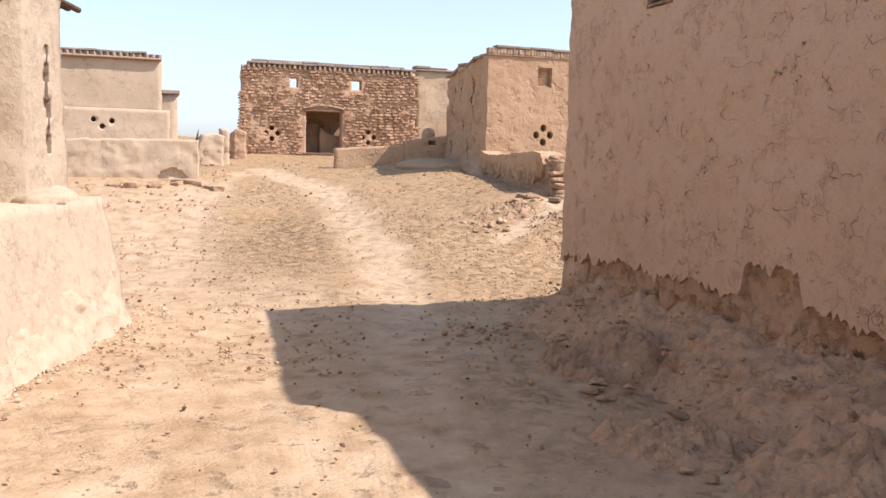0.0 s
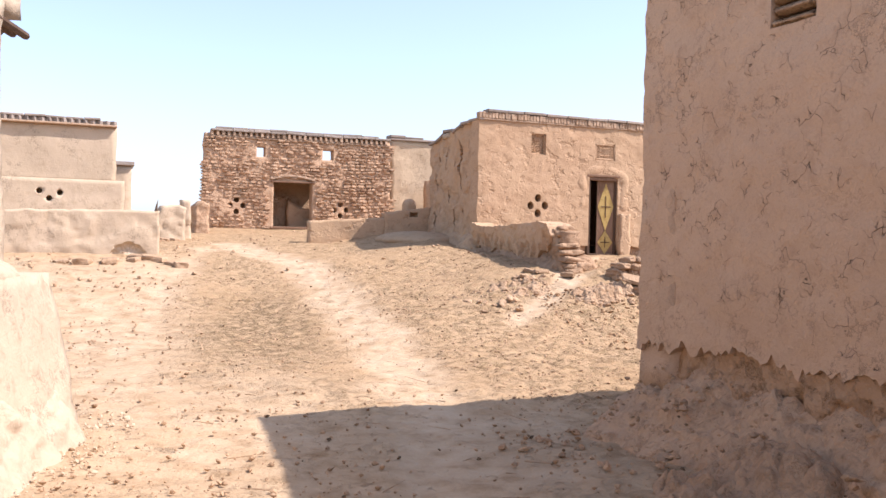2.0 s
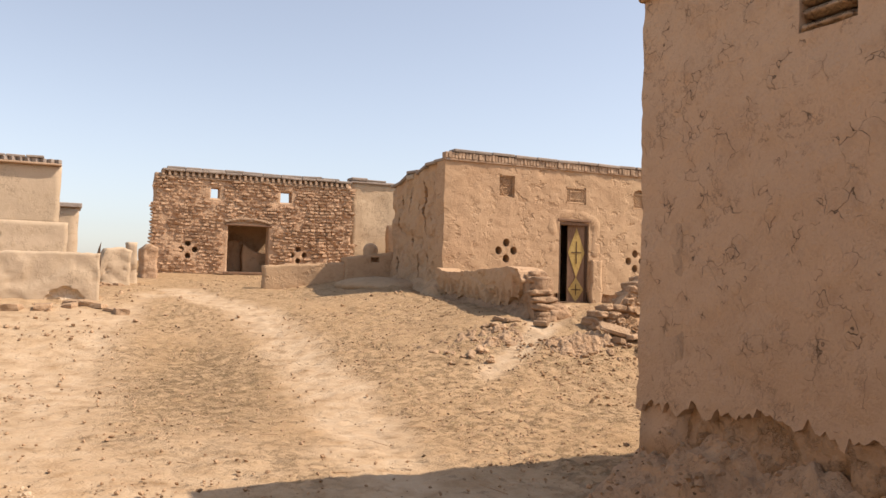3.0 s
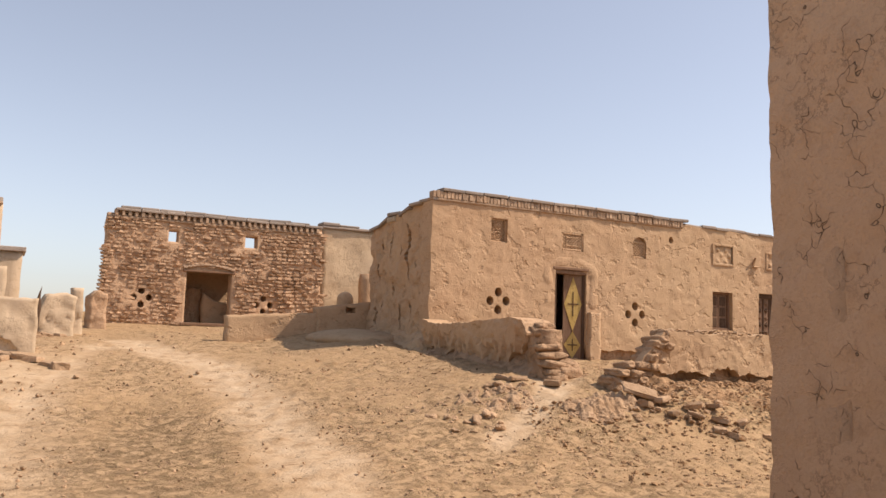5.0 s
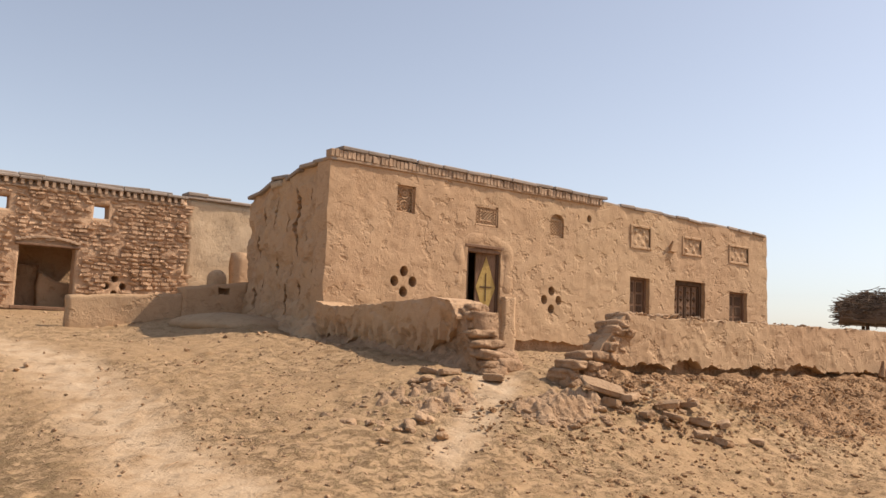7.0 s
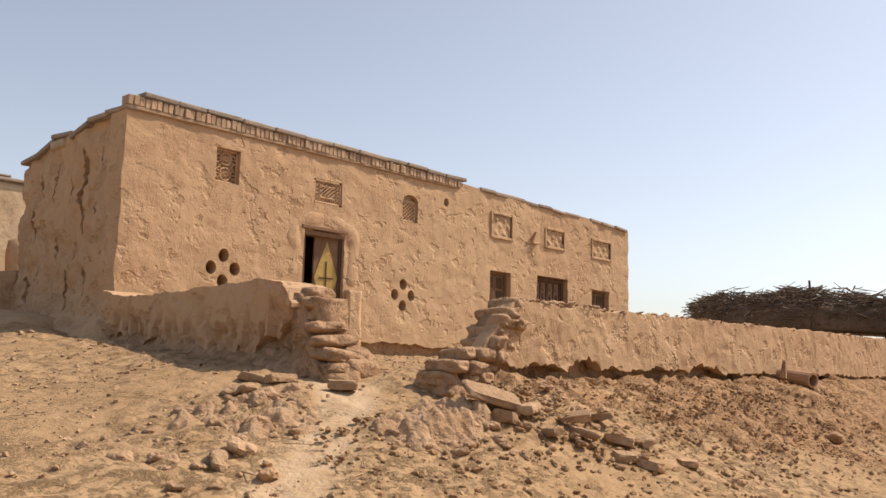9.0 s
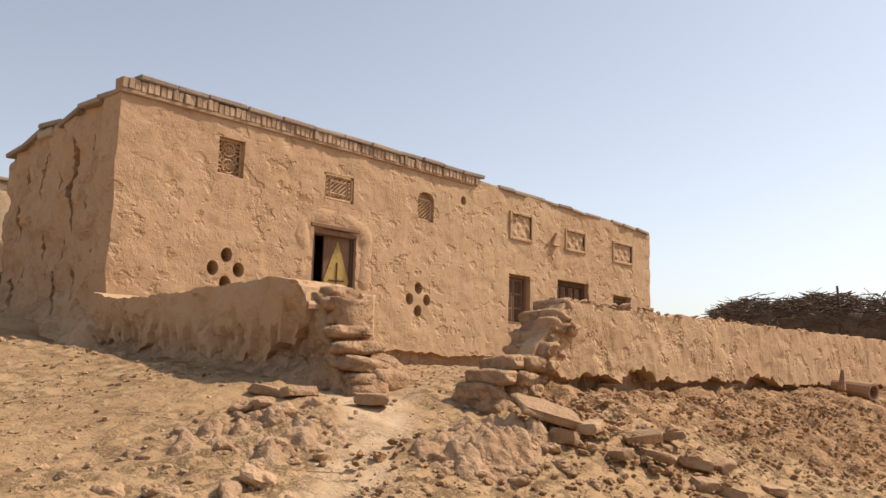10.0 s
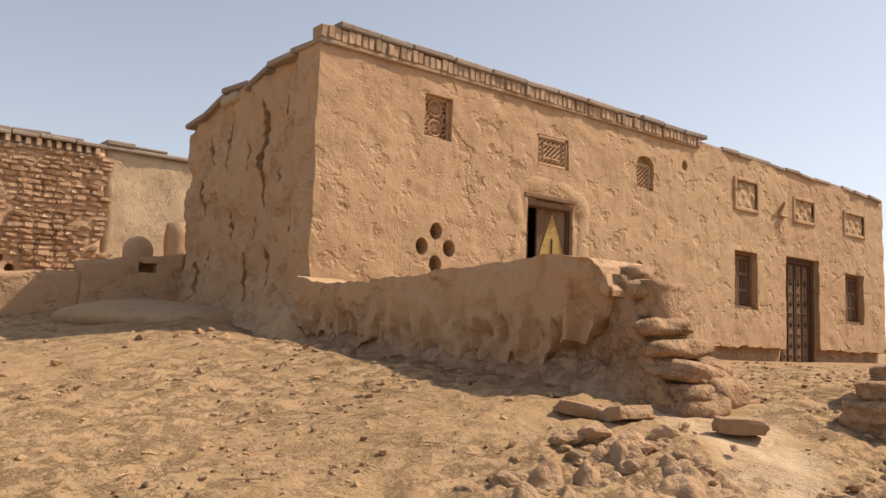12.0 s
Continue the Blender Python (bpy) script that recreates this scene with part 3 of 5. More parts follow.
# ---- compound across the track ----
comp = thing("compound_house", "plastered mud house with brick dentil cornice and stepped base", "house", (-3.0, 29.6, 1.2))
adopt(slab("upper_wall", (-9.0, 29.6), (-0.1, 29.6), lambda u: 2.9, lambda u: 4.65, 0.5, PLASTER_PALE, step=0.15, rough=0.025, seed=71, batter=0.05), comp)
lower = adopt(slab("lower_wall", (-9.0, 29.45), (0.15, 29.45), lambda u: 1.0, lambda u: 3.0, 0.7, PLASTER_PALE, step=0.12, rough=0.025, seed=73, batter=0.06), comp)
adopt(slab("side_wall", (-0.1, 29.7), (-0.1, 34.0), lambda u: 1.0, lambda u: 4.65, 0.5, PLASTER_PALE, step=0.3, seed=75), comp)
tower = thing("far_house", "narrow plastered house corner farther back", "house", (0.0, 37.0, 1.3))
adopt(slab("wall", (-2.0, 37.0), (0.62, 37.0), lambda u: 1.2, lambda u: 4.0, 2.0, PLASTER_PALE, step=0.3, seed=77, batter=0.02), tower)
adopt(part("roof_edge", box_bm(-2.1, 0.72, 36.9, 39.0, 4.0, 4.16, 0.02), CAP), tower)
cwall = wall_thing("compound_wall", "thick low mud compound wall with peeling plaster", (-3.0, 21.5, 0.9))
adopt(slab("wall", (-8.5, 21.3), (0.66, 21.5), lambda u: 0.6, along([(0, 1.9), (5, 1.84), (7, 1.92), (9.2, 1.95)]), 0.45, PLASTER_PALE, step=0.06, rough=0.022, seed=81, flake=0.025), cwall)

# ---- house on the right of the track ----
RX, RY = 3.93, 7.93
right = thing("cracked_house", "tall mud house with cracked plaster and eroded base", "house", (RX, RY, 0.0))


def worn_edge(u):
    """Lower edge of the cracked house's plaster: shallow scallops with fine drip teeth, and one squarish break."""
    z = 0.6 + 0.07 * noise.noise(Vector((u * 1.2, 2, 0))) + 0.1 * abs(noise.noise(Vector((u * 2.6, 7, 1)))) + 0.06 * noise.noise(Vector((u * 7.0, 7, 4)))
    z += 0.11 * max(0.0, noise.noise(Vector((u * 13.0, 7, 4)))) + 0.07 * noise.noise(Vector((u * 29.0, 7, 9)))
    return z - 0.06 * smooth(1.0, 0.2, u) + 0.24 * smooth(3.15, 3.2, u) * smooth(3.85, 3.8, u)


def eaves_line(u):
    """The parapet rises away from the corner and drops back at a break."""
    return 3.88 + 0.62 * min(u, 4.3) / 4.3 - 0.58 * smooth(4.3, 4.55, u) + 0.03 * noise.noise(Vector((u * 3, 7, 0)))


right_wall = crisp(adopt(slab("wall", (RX, RY), (RX, -9.0), worn_edge, eaves_line, 0.5, PLASTER_RED, step=0.033, rough=0.026, seed=91), right))
adopt(slab("end_wall", (9.0, RY), (RX + 0.02, RY), lambda u: 0.2, lambda u: 4.0, 0.5, PLASTER_RED, step=0.2, rough=0.035, seed=93), right)
adopt(part("roof", box_bm(RX + 0.2, 9.0, -9.0, RY - 0.2, 3.75, 3.95), CORE), right)

# ---- whitewashed house on the left of the track ----
def lp(s, off):
    """Point on the plan: s metres back along its front, off metres in from its plinth edge."""
    d = Vector((-0.27, -0.963))
    n = Vector((-0.963, 0.27))
    p = Vector((-0.72, 9.4)) + d * s + n * off
    return (p.x, p.y)


left = thing("whitewashed_house", "whitewashed mud house with rounded pillar on a high plinth", "house", (-1.5, 8.5, 0.0))
adopt(slab("plinth", lp(14, 0), lp(0, 0), lambda u: -0.4, lambda u: 1.13 + 0.03 * noise.noise(Vector((u, 0, 0))), 3.0, WHITEWASH, step=0.1, rough=0.04, seed=101, batter=0.2), left)
adopt(slab("wall", lp(14, 0.85), lp(1.4, 0.85), lambda u: 1.0, lambda u: 3.4, 0.5, WHITEWASH, step=0.12, rough=0.03, seed=103), left)
adopt(slab("pillar", lp(1.4, 0.55), lp(0.35, 0.55), lambda u: 1.0, lambda u: 3.35, 0.9, WHITEWASH, step=0.08, rough=0.03, seed=105, batter=0.02), left)

# ---- brick courses, roof slabs ----
def brick_mesh(name, sx, sy, sz, mat, seed=0.0, bevel=0.012):
    bm = box_bm(-sx / 2, sx / 2, -sy / 2, sy / 2, 0, sz, bevel)
    for v in bm.verts:
        v.co += Vector((noise.noise(v.co * 9 + Vector((seed, 0, 0))), noise.noise(v.co * 9 + Vector((0, seed, 3))), noise.noise(v.co * 9 + Vector((5, 0, seed))))) * 0.012
    me = bpy.data.meshes.new(name)
    bm.to_mesh(me)
    bm.free()
    me.materials.append(mat)
    return me


def put(name, me, parent, m):
    ob = new(name, me)
    adopt(ob, parent)
    ob.matrix_basis = m
    return ob


rng = random.Random(7)
SOLDIER = [brick_mesh("soldier_brick", 0.082, 0.2, 0.138, BRICK, s) for s in range(4)]
COPING = [brick_mesh("coping_slab", 0.62, 0.34, 0.07, CAP, s + 9, 0.015) for s in range(4)]


def soldier_course(parent, x0, x1, y, z, step, slope=0.0, project=0.05, skip=0.0):
    x = x0
    while x < x1:
        if rng.random() >= skip:
            put("brick", SOLDIER[rng.randrange(4)], parent, pose(x, y + 0.1 - project + rng.uniform(-0.012, 0.012), z + slope * (x - x0) + rng.uniform(-0.006, 0.006), 0, rng.uniform(-2, 2), rng.uniform(-3, 3)))
        x += step


def coping(parent, x0, x1, y, z, slope=0.0, gaps=()):
    x = x0
    while x < x1:
        s = rng.uniform(0.7, 1.05)
        mid = x + 0.31 * s
        if not any(a < mid < b for a, b in gaps):
            put("coping_slab", COPING[rng.randrange(4)], parent, pose(mid, y + 0.12 + rng.uniform(-0.02, 0.02), z + slope * (mid - x0) + rng.uniform(-0.004, 0.012), rng.uniform(-2, 2), rng.uniform(-1.5, 1.5), rng.uniform(-2, 2)) @ Matrix.Diagonal((s, 1, 1, 1)))
        x += 0.62 * s + 0.012


soldier_course(house, HX0 + 0.02, 14.35, HY, 4.35, 0.0845, -0.0046)
coping(house, HX0 + 0.2, 14.4, HY - 0.02, 4.49, -0.0046, gaps=((11.15, 11.5),))
x = 14.45
while x < HX1 - 0.3:
    w = rng.uniform(0.5, 1.0)
    put("coping_slab", COPING[rng.randrange(4)], house, pose(x + 0.31 * w, HY + 0.12 + rng.uniform(-0.03, 0.03), top_h(x + 0.31 * w - HX0) - 0.015 + rng.uniform(-0.02, 0.02), rng.uniform(-3, 3), 1.2 + rng.uniform(-2, 2), rng.uniform(-4, 4)) @ Matrix.Diagonal((w, 0.9, rng.uniform(0.7, 1.1), 1)))
    x += 0.62 * w + 0.01
adopt(part("string_course", box_bm(HX0 - 0.02, 14.4, HY - 0.035, HY + 0.3, 4.3, 4.352, 0.01), BRICK), house)
for k in range(6):
    u = 3.02 - 0.56 * k
    put("coping_slab", COPING[k % 4], house, pose(HX0 + 0.15, HY + 3.3 - u, side_top(u) - 0.02, rng.uniform(-3, 3), math.degrees(math.atan((side_top(u + 0.25) - side_top(u - 0.25)) / 0.5)) + rng.uniform(-2, 2), 90 + rng.uniform(-4, 4)))
adopt(slab("roof_patch", (HX0 - 0.02, HY + 2.3), (HX0 - 0.02, HY + 1.9), lambda u: 4.06, lambda u: 4.18, 0.4, WHITEWASH, step=0.06, rough=0.02, seed=13), house)

# fissures down the shaded side wall
side = next(o for o in house.children if o.name.startswith("side_wall"))
fis = bmesh.new()


def fissure(bm, y, z0, z1, width, seed):
    n = max(8, int((z1 - z0) / 0.022))
    rows = []
    for k in range(n + 1):
        t = k / n
        z = z0 + (z1 - z0) * t
        c = y + 0.07 * noise.noise(Vector((z * 2.2, seed * 3.7, 0))) + 0.07 * noise.noise(Vector((z * 11, seed * 3.7, 4)))
        w = 1.5 * width * (0.12 + math.sin(math.pi * t) ** 0.7) * (0.75 + 1.3 * noise.noise(Vector((z * 13, seed * 1.9, 2))))
        w = max(0.008, w)
        rows.append([bm.verts.new((x, c + e * w / 2, z)) for x in (HX0 - 0.3, HX0 + 0.34) for e in (-1, 1)])
    for a, b in zip(rows, rows[1:]):
        for p, q in ((0, 1), (1, 3), (3, 2), (2, 0)):
            bm.faces.new((a[p], b[p], b[q], a[q]))
    bm.faces.new((rows[0][0], rows[0][1], rows[0][3], rows[0][2]))
    bm.faces.new((rows[-1][0], rows[-1][2], rows[-1][3], rows[-1][1]))


fissure(fis, HY + 1.22, 2.7, 3.95, 0.1, 1)
fissure(fis, HY + 1.62, 3.1, 3.6, 0.05, 2)
fissure(fis, HY + 0.72, 3.45, 3.9, 0.035, 5)
fissure(fis, HY + 2.05, 3.2, 3.95, 0.035, 3)
fissure(fis, HY + 1.5, 1.55, 2.2, 0.05, 4)
fissure(fis, HY + 2.5, 2.0, 2.3, 0.05, 6)
for dy, z0, z1, w, s in ((0.3, 3.55, 4.0, 0.04, 11), (2.72, 2.6, 3.2, 0.05, 12), (2.5, 3.3, 3.75, 0.05, 13), (0.5, 2.35, 2.6, 0.05, 14), (1.02, 1.8, 2.25, 0.06, 15), (1.95, 2.35, 2.75, 0.05, 16), (2.3, 2.75, 3.0, 0.05, 17), (1.4, 2.3, 2.65, 0.035, 18), (0.85, 2.9, 3.15, 0.03, 19), (2.85, 1.7, 2.2, 0.06, 20)):
    fissure(fis, HY + dy, z0, z1, w, s)
bmesh.ops.recalc_face_normals(fis, faces=fis.faces[:])
cut(side, fis)


# ---- doors, windows and screens of the long house ----
def plate(name, pts, y0, y1, mat, parent, label=""):
    """A flat board with the given outline in x and z."""
    bm = bmesh.new()
    vs = [bm.verts.new((x, y0, z)) for x, z in pts]
    f = bm.faces.new(vs)
    r = bmesh.ops.extrude_face_region(bm, geom=[f])
    bmesh.ops.translate(bm, verts=[v for v in r["geom"] if isinstance(v, bmesh.types.BMVert)], vec=(0, y1 - y0, 0))
    bmesh.ops.recalc_face_normals(bm, faces=bm.faces[:])
    return adopt(part(name, bm, mat, label=label), parent)


door_1 = thing("house_door", "ajar dark wooden door with yellow diamond inlays", "door", (11.2, HY + 0.12, 1.15))
for x0, x1 in ((10.78, 10.86), (11.55, 11.63)):
    adopt(part("jamb", box_bm(x0, x1, HY + 0.06, HY + 0.2, 1.1, 3.0, 0.008), WOOD), door_1)
adopt(part("lintel", box_bm(10.7, 11.7, HY + 0.02, HY + 0.2, 3.0, 3.08, 0.01), WOOD_RED), door_1)
adopt(part("lintel", box_bm(10.72, 11.68, HY - 0.02, HY + 0.14, 3.085, 3.15, 0.012), WOOD_RED), door_1)
adopt(part("threshold", box_bm(10.78, 11.62, HY + 0.0, HY + 0.25, 1.06, 1.16, 0.01), WOOD), door_1)
leaf = part("door_leaf", box_bm(-0.46, 0.0, -0.02, 0.02, 0, 1.86, 0.006), WOOD_RED)
leaf.parent = door_1
leaf.location = (0.37, -0.02, 0.0)
leaf.rotation_euler = (0, 0, radians(-10))
for zc, hh, ww in ((1.2, 0.6, 0.215), (0.3, 0.3, 0.2)):
    bm = bmesh.new()
    vs = [bm.verts.new((-0.23 + dx, -0.03, zc + dz)) for dx, dz in ((-ww, 0), (0, -hh), (ww, 0), (0, hh))]
    f = bm.faces.new(vs)
    r = bmesh.ops.extrude_face_region(bm, geom=[f])
    bmesh.ops.translate(bm, verts=[v for v in r["geom"] if isinstance(v, bmesh.types.BMVert)], vec=(0, 0.014, 0))
    bmesh.ops.recalc_face_normals(bm, faces=bm.faces[:])
    part("diamond", bm, YELLOW, leaf, "yellow painted diamond inlay")
    part("batten", box_bm(-0.24, -0.22, -0.042, -0.028, zc - hh * 0.45, zc + hh * 0.45, 0.003), WOOD, leaf)
    part("batten", box_bm(-0.23 - ww * 0.6, -0.23 + ww * 0.6, -0.042, -0.028, zc - 0.012, zc + 0.012, 0.003), WOOD, leaf)
other = part("door_leaf", box_bm(0.0, 0.44, -0.02, 0.02, 0, 1.86, 0.006), WOOD)
other.parent = door_1
other.location = (-0.36, 0.1, 0.0)
other.rotation_euler = (0, 0, radians(82))

# moulded mud hood round that door and the stub pier beside it
def tube(name, pts, rx, rz, mat, parent, seed=0.0, sides=12):
    """A lumpy mud roll along a line on the front wall."""
    verts, faces = [], []
    for i, (x, z) in enumerate(pts):
        a, b = pts[max(0, i - 1)], pts[min(len(pts) - 1, i + 1)]
        d = Vector((b[0] - a[0], 0, b[1] - a[1])).normalized()
        n = Vector((-d.z, 0, d.x))
        end = math.sqrt(max(0.02, min(1.0, min(i, len(pts) - 1 - i) / 4)))
        for k in range(sides):
            t = 2 * math.pi * k / sides
            p = Vector((x, HY + 0.082 + 0.03 * noise.noise(Vector((x * 3, z * 3, seed))), z)) + n * (rx * end * math.cos(t)) + Vector((0, rz * end * math.sin(t), 0))
            verts.append(p + Vector((0.02, 0.02, 0.02)) * noise.noise(p * 5 + Vector((seed, 0, 0))))
        if i:
            faces += [((i - 1) * sides + k, (i - 1) * sides + (k + 1) % sides, i * sides + (k + 1) % sides, i * sides + k) for k in range(sides)]
    faces += [tuple(range(sides))[::-1], tuple((len(pts) - 1) * sides + k for k in range(sides))]
    return adopt(link(name, verts, faces, mat, smooth=True), parent)


arc = [(10.58, 2.1 + 0.06 * k) for k in range(16)]
arc += [(11.2 - 0.62 * math.cos(math.pi * k / 20), 3.02 + 0.26 * math.sin(math.pi * k / 20)) for k in range(1, 20)]
arc += [(11.82, 3.0 - 0.06 * k) for k in range(16)]
tube("door_hood", arc, 0.19, 0.1, PLASTER, house, 3.0)
adopt(slab("door_pier", (11.66, HY - 0.1), (11.95, HY - 0.1), lambda u: 0.9, lambda u: 2.18, 0.2, PLASTER, step=0.05, rough=0.015, seed=15), house)


def shutter_window(x0, x1, z0, z1):
    w = thing("window", "small shuttered window of faded brown wood in an arched recess", "window", ((x0 + x1) / 2, HY + 0.15, z0))
    adopt(part("window_frame", box_bm(x0, x0 + 0.05, HY + 0.1, HY + 0.2, z0, z1, 0.006), WOOD_RED), w)
    adopt(part("window_frame", box_bm(x1 - 0.05, x1, HY + 0.1, HY + 0.2, z0, z1, 0.006), WOOD_RED), w)
    adopt(part("window_frame", box_bm(x0 + 0.05, x1 - 0.05, HY + 0.1, HY + 0.2, z1 - 0.05, z1, 0.006), WOOD_RED), w)
    adopt(part("window_sill", box_bm(x0 - 0.02, x1 + 0.02, HY + 0.05, HY + 0.22, z0, z0 + 0.045, 0.006), WOOD_RED), w)
    mid = (x0 + x1) / 2
    for a, b in ((x0 + 0.055, mid - 0.006), (mid + 0.006, x1 - 0.055)):
        s = adopt(part("shutter", box_bm(a, b, HY + 0.15, HY + 0.18, z0 + 0.05, z1 - 0.055, 0.004), WOOD_RED), w)
        for k in range(3):
            h = (z1 - z0 - 0.13) / 3
            part("panel", box_bm(a + 0.04, b - 0.04, HY + 0.138, HY + 0.155, z0 + 0.075 + k * h, z0 + 0.03 + (k + 1) * h, 0.01), WOOD, s)
    return w


def brow(x0, x1, z):
    """Worn mud arch over an opening."""
    pts = [(x0 - 0.08 + (x1 - x0 + 0.16) * k / 16, z + 0.1 * math.sin(math.pi * k / 16)) for k in range(17)]
    tube("arch_moulding", pts, 0.08, 0.075, PLASTER, house, x0)


shutter_window(15.37, 16.03, 1.94, 2.86)
shutter_window(19.0, 19.75, 1.84, 2.76)
brow(15.37, 16.03, 2.9)
brow(19.0, 19.75, 2.8)
brow(16.92, 18.04, 2.94)

door_2 = thing("carved_door", "closed double door of carved dark wood", "door", (17.48, HY + 0.15, 1.1))
for x0, x1, z0, z1 in ((16.92, 17.0, 1.08, 2.9), (17.96, 18.04, 1.08, 2.9), (17.0, 17.96, 2.8, 2.9), (17.0, 17.96, 1.05, 1.12)):
    adopt(part("door_frame", box_bm(x0, x1, HY + 0.1, HY + 0.22, z0, z1, 0.008), WOOD), door_2)
for a, b in ((17.005, 17.475), (17.485, 17.955)):
    lf = adopt(part("door_leaf", box_bm(a, b, HY + 0.16, HY + 0.2, 1.12, 2.8, 0.005), WOOD_RED), door_2)
    for x in (a + 0.02, (a + b) / 2, b - 0.02):
        part("stile", box_bm(x - 0.02, x + 0.02, HY + 0.14, HY + 0.165, 1.13, 2.78, 0.005), WOOD, lf)
    for k in range(9):
        for x in (a + 0.125, b - 0.125):
            z = 1.24 + k * 0.178
            bm = bmesh.new()
            rod_bm((x, HY + 0.165, z), (x, HY + 0.13, z), 0.085, 0.03, 4, bm)
            part("stud", bm, WOOD if k % 2 else WOOD_RED, lf)
    part("handle", rod_bm(((a + b) / 2 - 0.1, HY + 0.12, 1.95), ((a + b) / 2 + 0.1, HY + 0.12, 1.95), 0.012, 0.012, 8), WOOD, lf, "iron handle")


def ring(bm, cx, cz, y, r, th, n=12):
    """A flat clay ring facing the street."""
    for k in range(n):
        a0, a1 = 2 * math.pi * k / n, 2 * math.pi * (k + 1) / n
        rod_bm((cx + r * math.cos(a0), y, cz + r * math.sin(a0)), (cx + r * math.cos(a1), y, cz + r * math.sin(a1)), th, th, 4, bm)


def screen(x0, x1, z0, z1, y, pattern):
    """Pierced clay screen: interlaced rings and stars, slats inside a ring border, or small diamonds."""
    w = thing("window_screen", "pierced clay window screen set in mud plaster", "screen", ((x0 + x1) / 2, y, z0))
    bm = bmesh.new()
    cx, cz, hw, hh = (x0 + x1) / 2, (z0 + z1) / 2, (x1 - x0) / 2, (z1 - z0) / 2
    if pattern == "stars":
        r = hw * 0.62
        for dz in (-hh * 0.5, hh * 0.5):
            ring(bm, cx, cz + dz, y, r * 0.85, 0.015)
            ring(bm, cx, cz + dz, y, r * 0.3, 0.013, 8)
            for k in range(6):
                a = math.pi * k / 6
                rod_bm((cx - hw * math.cos(a), y + 0.003, cz + dz - hh * 0.55 * math.sin(a)), (cx + hw * math.cos(a), y + 0.003, cz + dz + hh * 0.55 * math.sin(a)), 0.01, 0.01, 4, bm)
        for sx in (-1, 1):
            for dz in (-1, 0, 1):
                ring(bm, cx + sx * hw * 0.92, cz + dz * hh * 0.92, y, hw * 0.32, 0.012, 8)
    elif pattern == "slats":
        n = 6
        for k in range(n):
            for px, pz in ((x0 + (k + 0.5) * 2 * hw / n, z0 + 0.035), (x0 + (k + 0.5) * 2 * hw / n, z1 - 0.035)):
                ring(bm, px, pz, y, 0.032, 0.012, 8)
        for k in range(3):
            for px in (x0 + 0.04, x1 - 0.04):
                ring(bm, px, z0 + 0.11 + 0.06 * k, y, 0.028, 0.012, 8)
        a, b, c, d = x0 + 0.1, x1 - 0.1, z0 + 0.08, z1 - 0.08
        for p, q in (((a, c), (b, c)), ((b, c), (b, d)), ((b, d), (a, d)), ((a, d), (a, c))):
            rod_bm((p[0], y, p[1]), (q[0], y, q[1]), 0.014, 0.014, 4, bm)
        for k in range(-2, 6):
            p, q = a + 0.075 * k, a + 0.075 * k + (d - c) * 1.1
            ta, tb = max(0.0, (a - p) / (q - p)), min(1.0, (b - p) / (q - p))
            if tb > ta:
                rod_bm((p + (q - p) * ta, y, c + (d - c) * ta), (p + (q - p) * tb, y, c + (d - c) * tb), 0.013, 0.013, 4, bm)
    else:
        for i in range(4):
            for j in range(5):
                px, pz = x0 + (i + 0.5) * hw / 2, z0 + (j + 0.5) * 2 * hh / 5
                for s in (1, -1):
                    rod_bm((px - hw / 4, y, pz - s * hh / 5), (px + hw / 4, y, pz + s * hh / 5), 0.013, 0.013, 4, bm)
    adopt(part("lattice", bm, PLASTER), w)
    for a, b, c, d in ((x0 - 0.03, x0 + 0.012, z0, z1), (x1 - 0.012, x1 + 0.03, z0, z1), (x0, x1, z0 - 0.03, z0 + 0.012), (x0, x1, z1 - 0.012, z1 + 0.03)):
        adopt(part("rim", box_bm(a, b, y - 0.02, y + 0.03, c, d, 0.012), PLASTER), w)


screen(9.15, 9.51, 3.58, 4.04, HY + 0.08, "stars")
screen(10.96, 11.48, 3.55, 3.89, HY + 0.03, "slats")
screen(12.96, 13.29, 3.53, 3.86, HY + 0.08, "diamonds")


def relief_panel(x0, x1, z0, z1):
    p = thing("relief_panel", "square framed clay relief panel set in plaster", "panel", ((x0 + x1) / 2, HY, z0))
    for a, b, c, d in ((x0, x0 + 0.06, z0, z1), (x1 - 0.06, x1, z0, z1), (x0 + 0.06, x1 - 0.06, z0, z0 + 0.06), (x0 + 0.06, x1 - 0.06, z1 - 0.06, z1)):
        adopt(part("frame_bar", box_bm(a, b, HY - 0.03, HY + 0.05, c, d, 0.012), PLASTER), p)
    bm = bmesh.new()
    bmesh.ops.create_grid(bm, x_segments=26, y_segments=18, size=0.5, matrix=Matrix.Translation(((x0 + x1) / 2, HY + 0.022, (z0 + z1) / 2)) @ Matrix.Rotation(radians(90), 4, "X") @ Matrix.Diagonal((x1 - x0 - 0.1, z1 - z0 - 0.1, 1, 1)))
    for v in bm.verts:
        u, w2 = (v.co.x - x0) * 24, (v.co.z - z0) * 24
        v.co.y -= 0.028 * max(0, math.sin(u) * math.cos(w2) + 0.6 * noise.noise(v.co * 9))
    adopt(part("relief", bm, PLASTER), p)


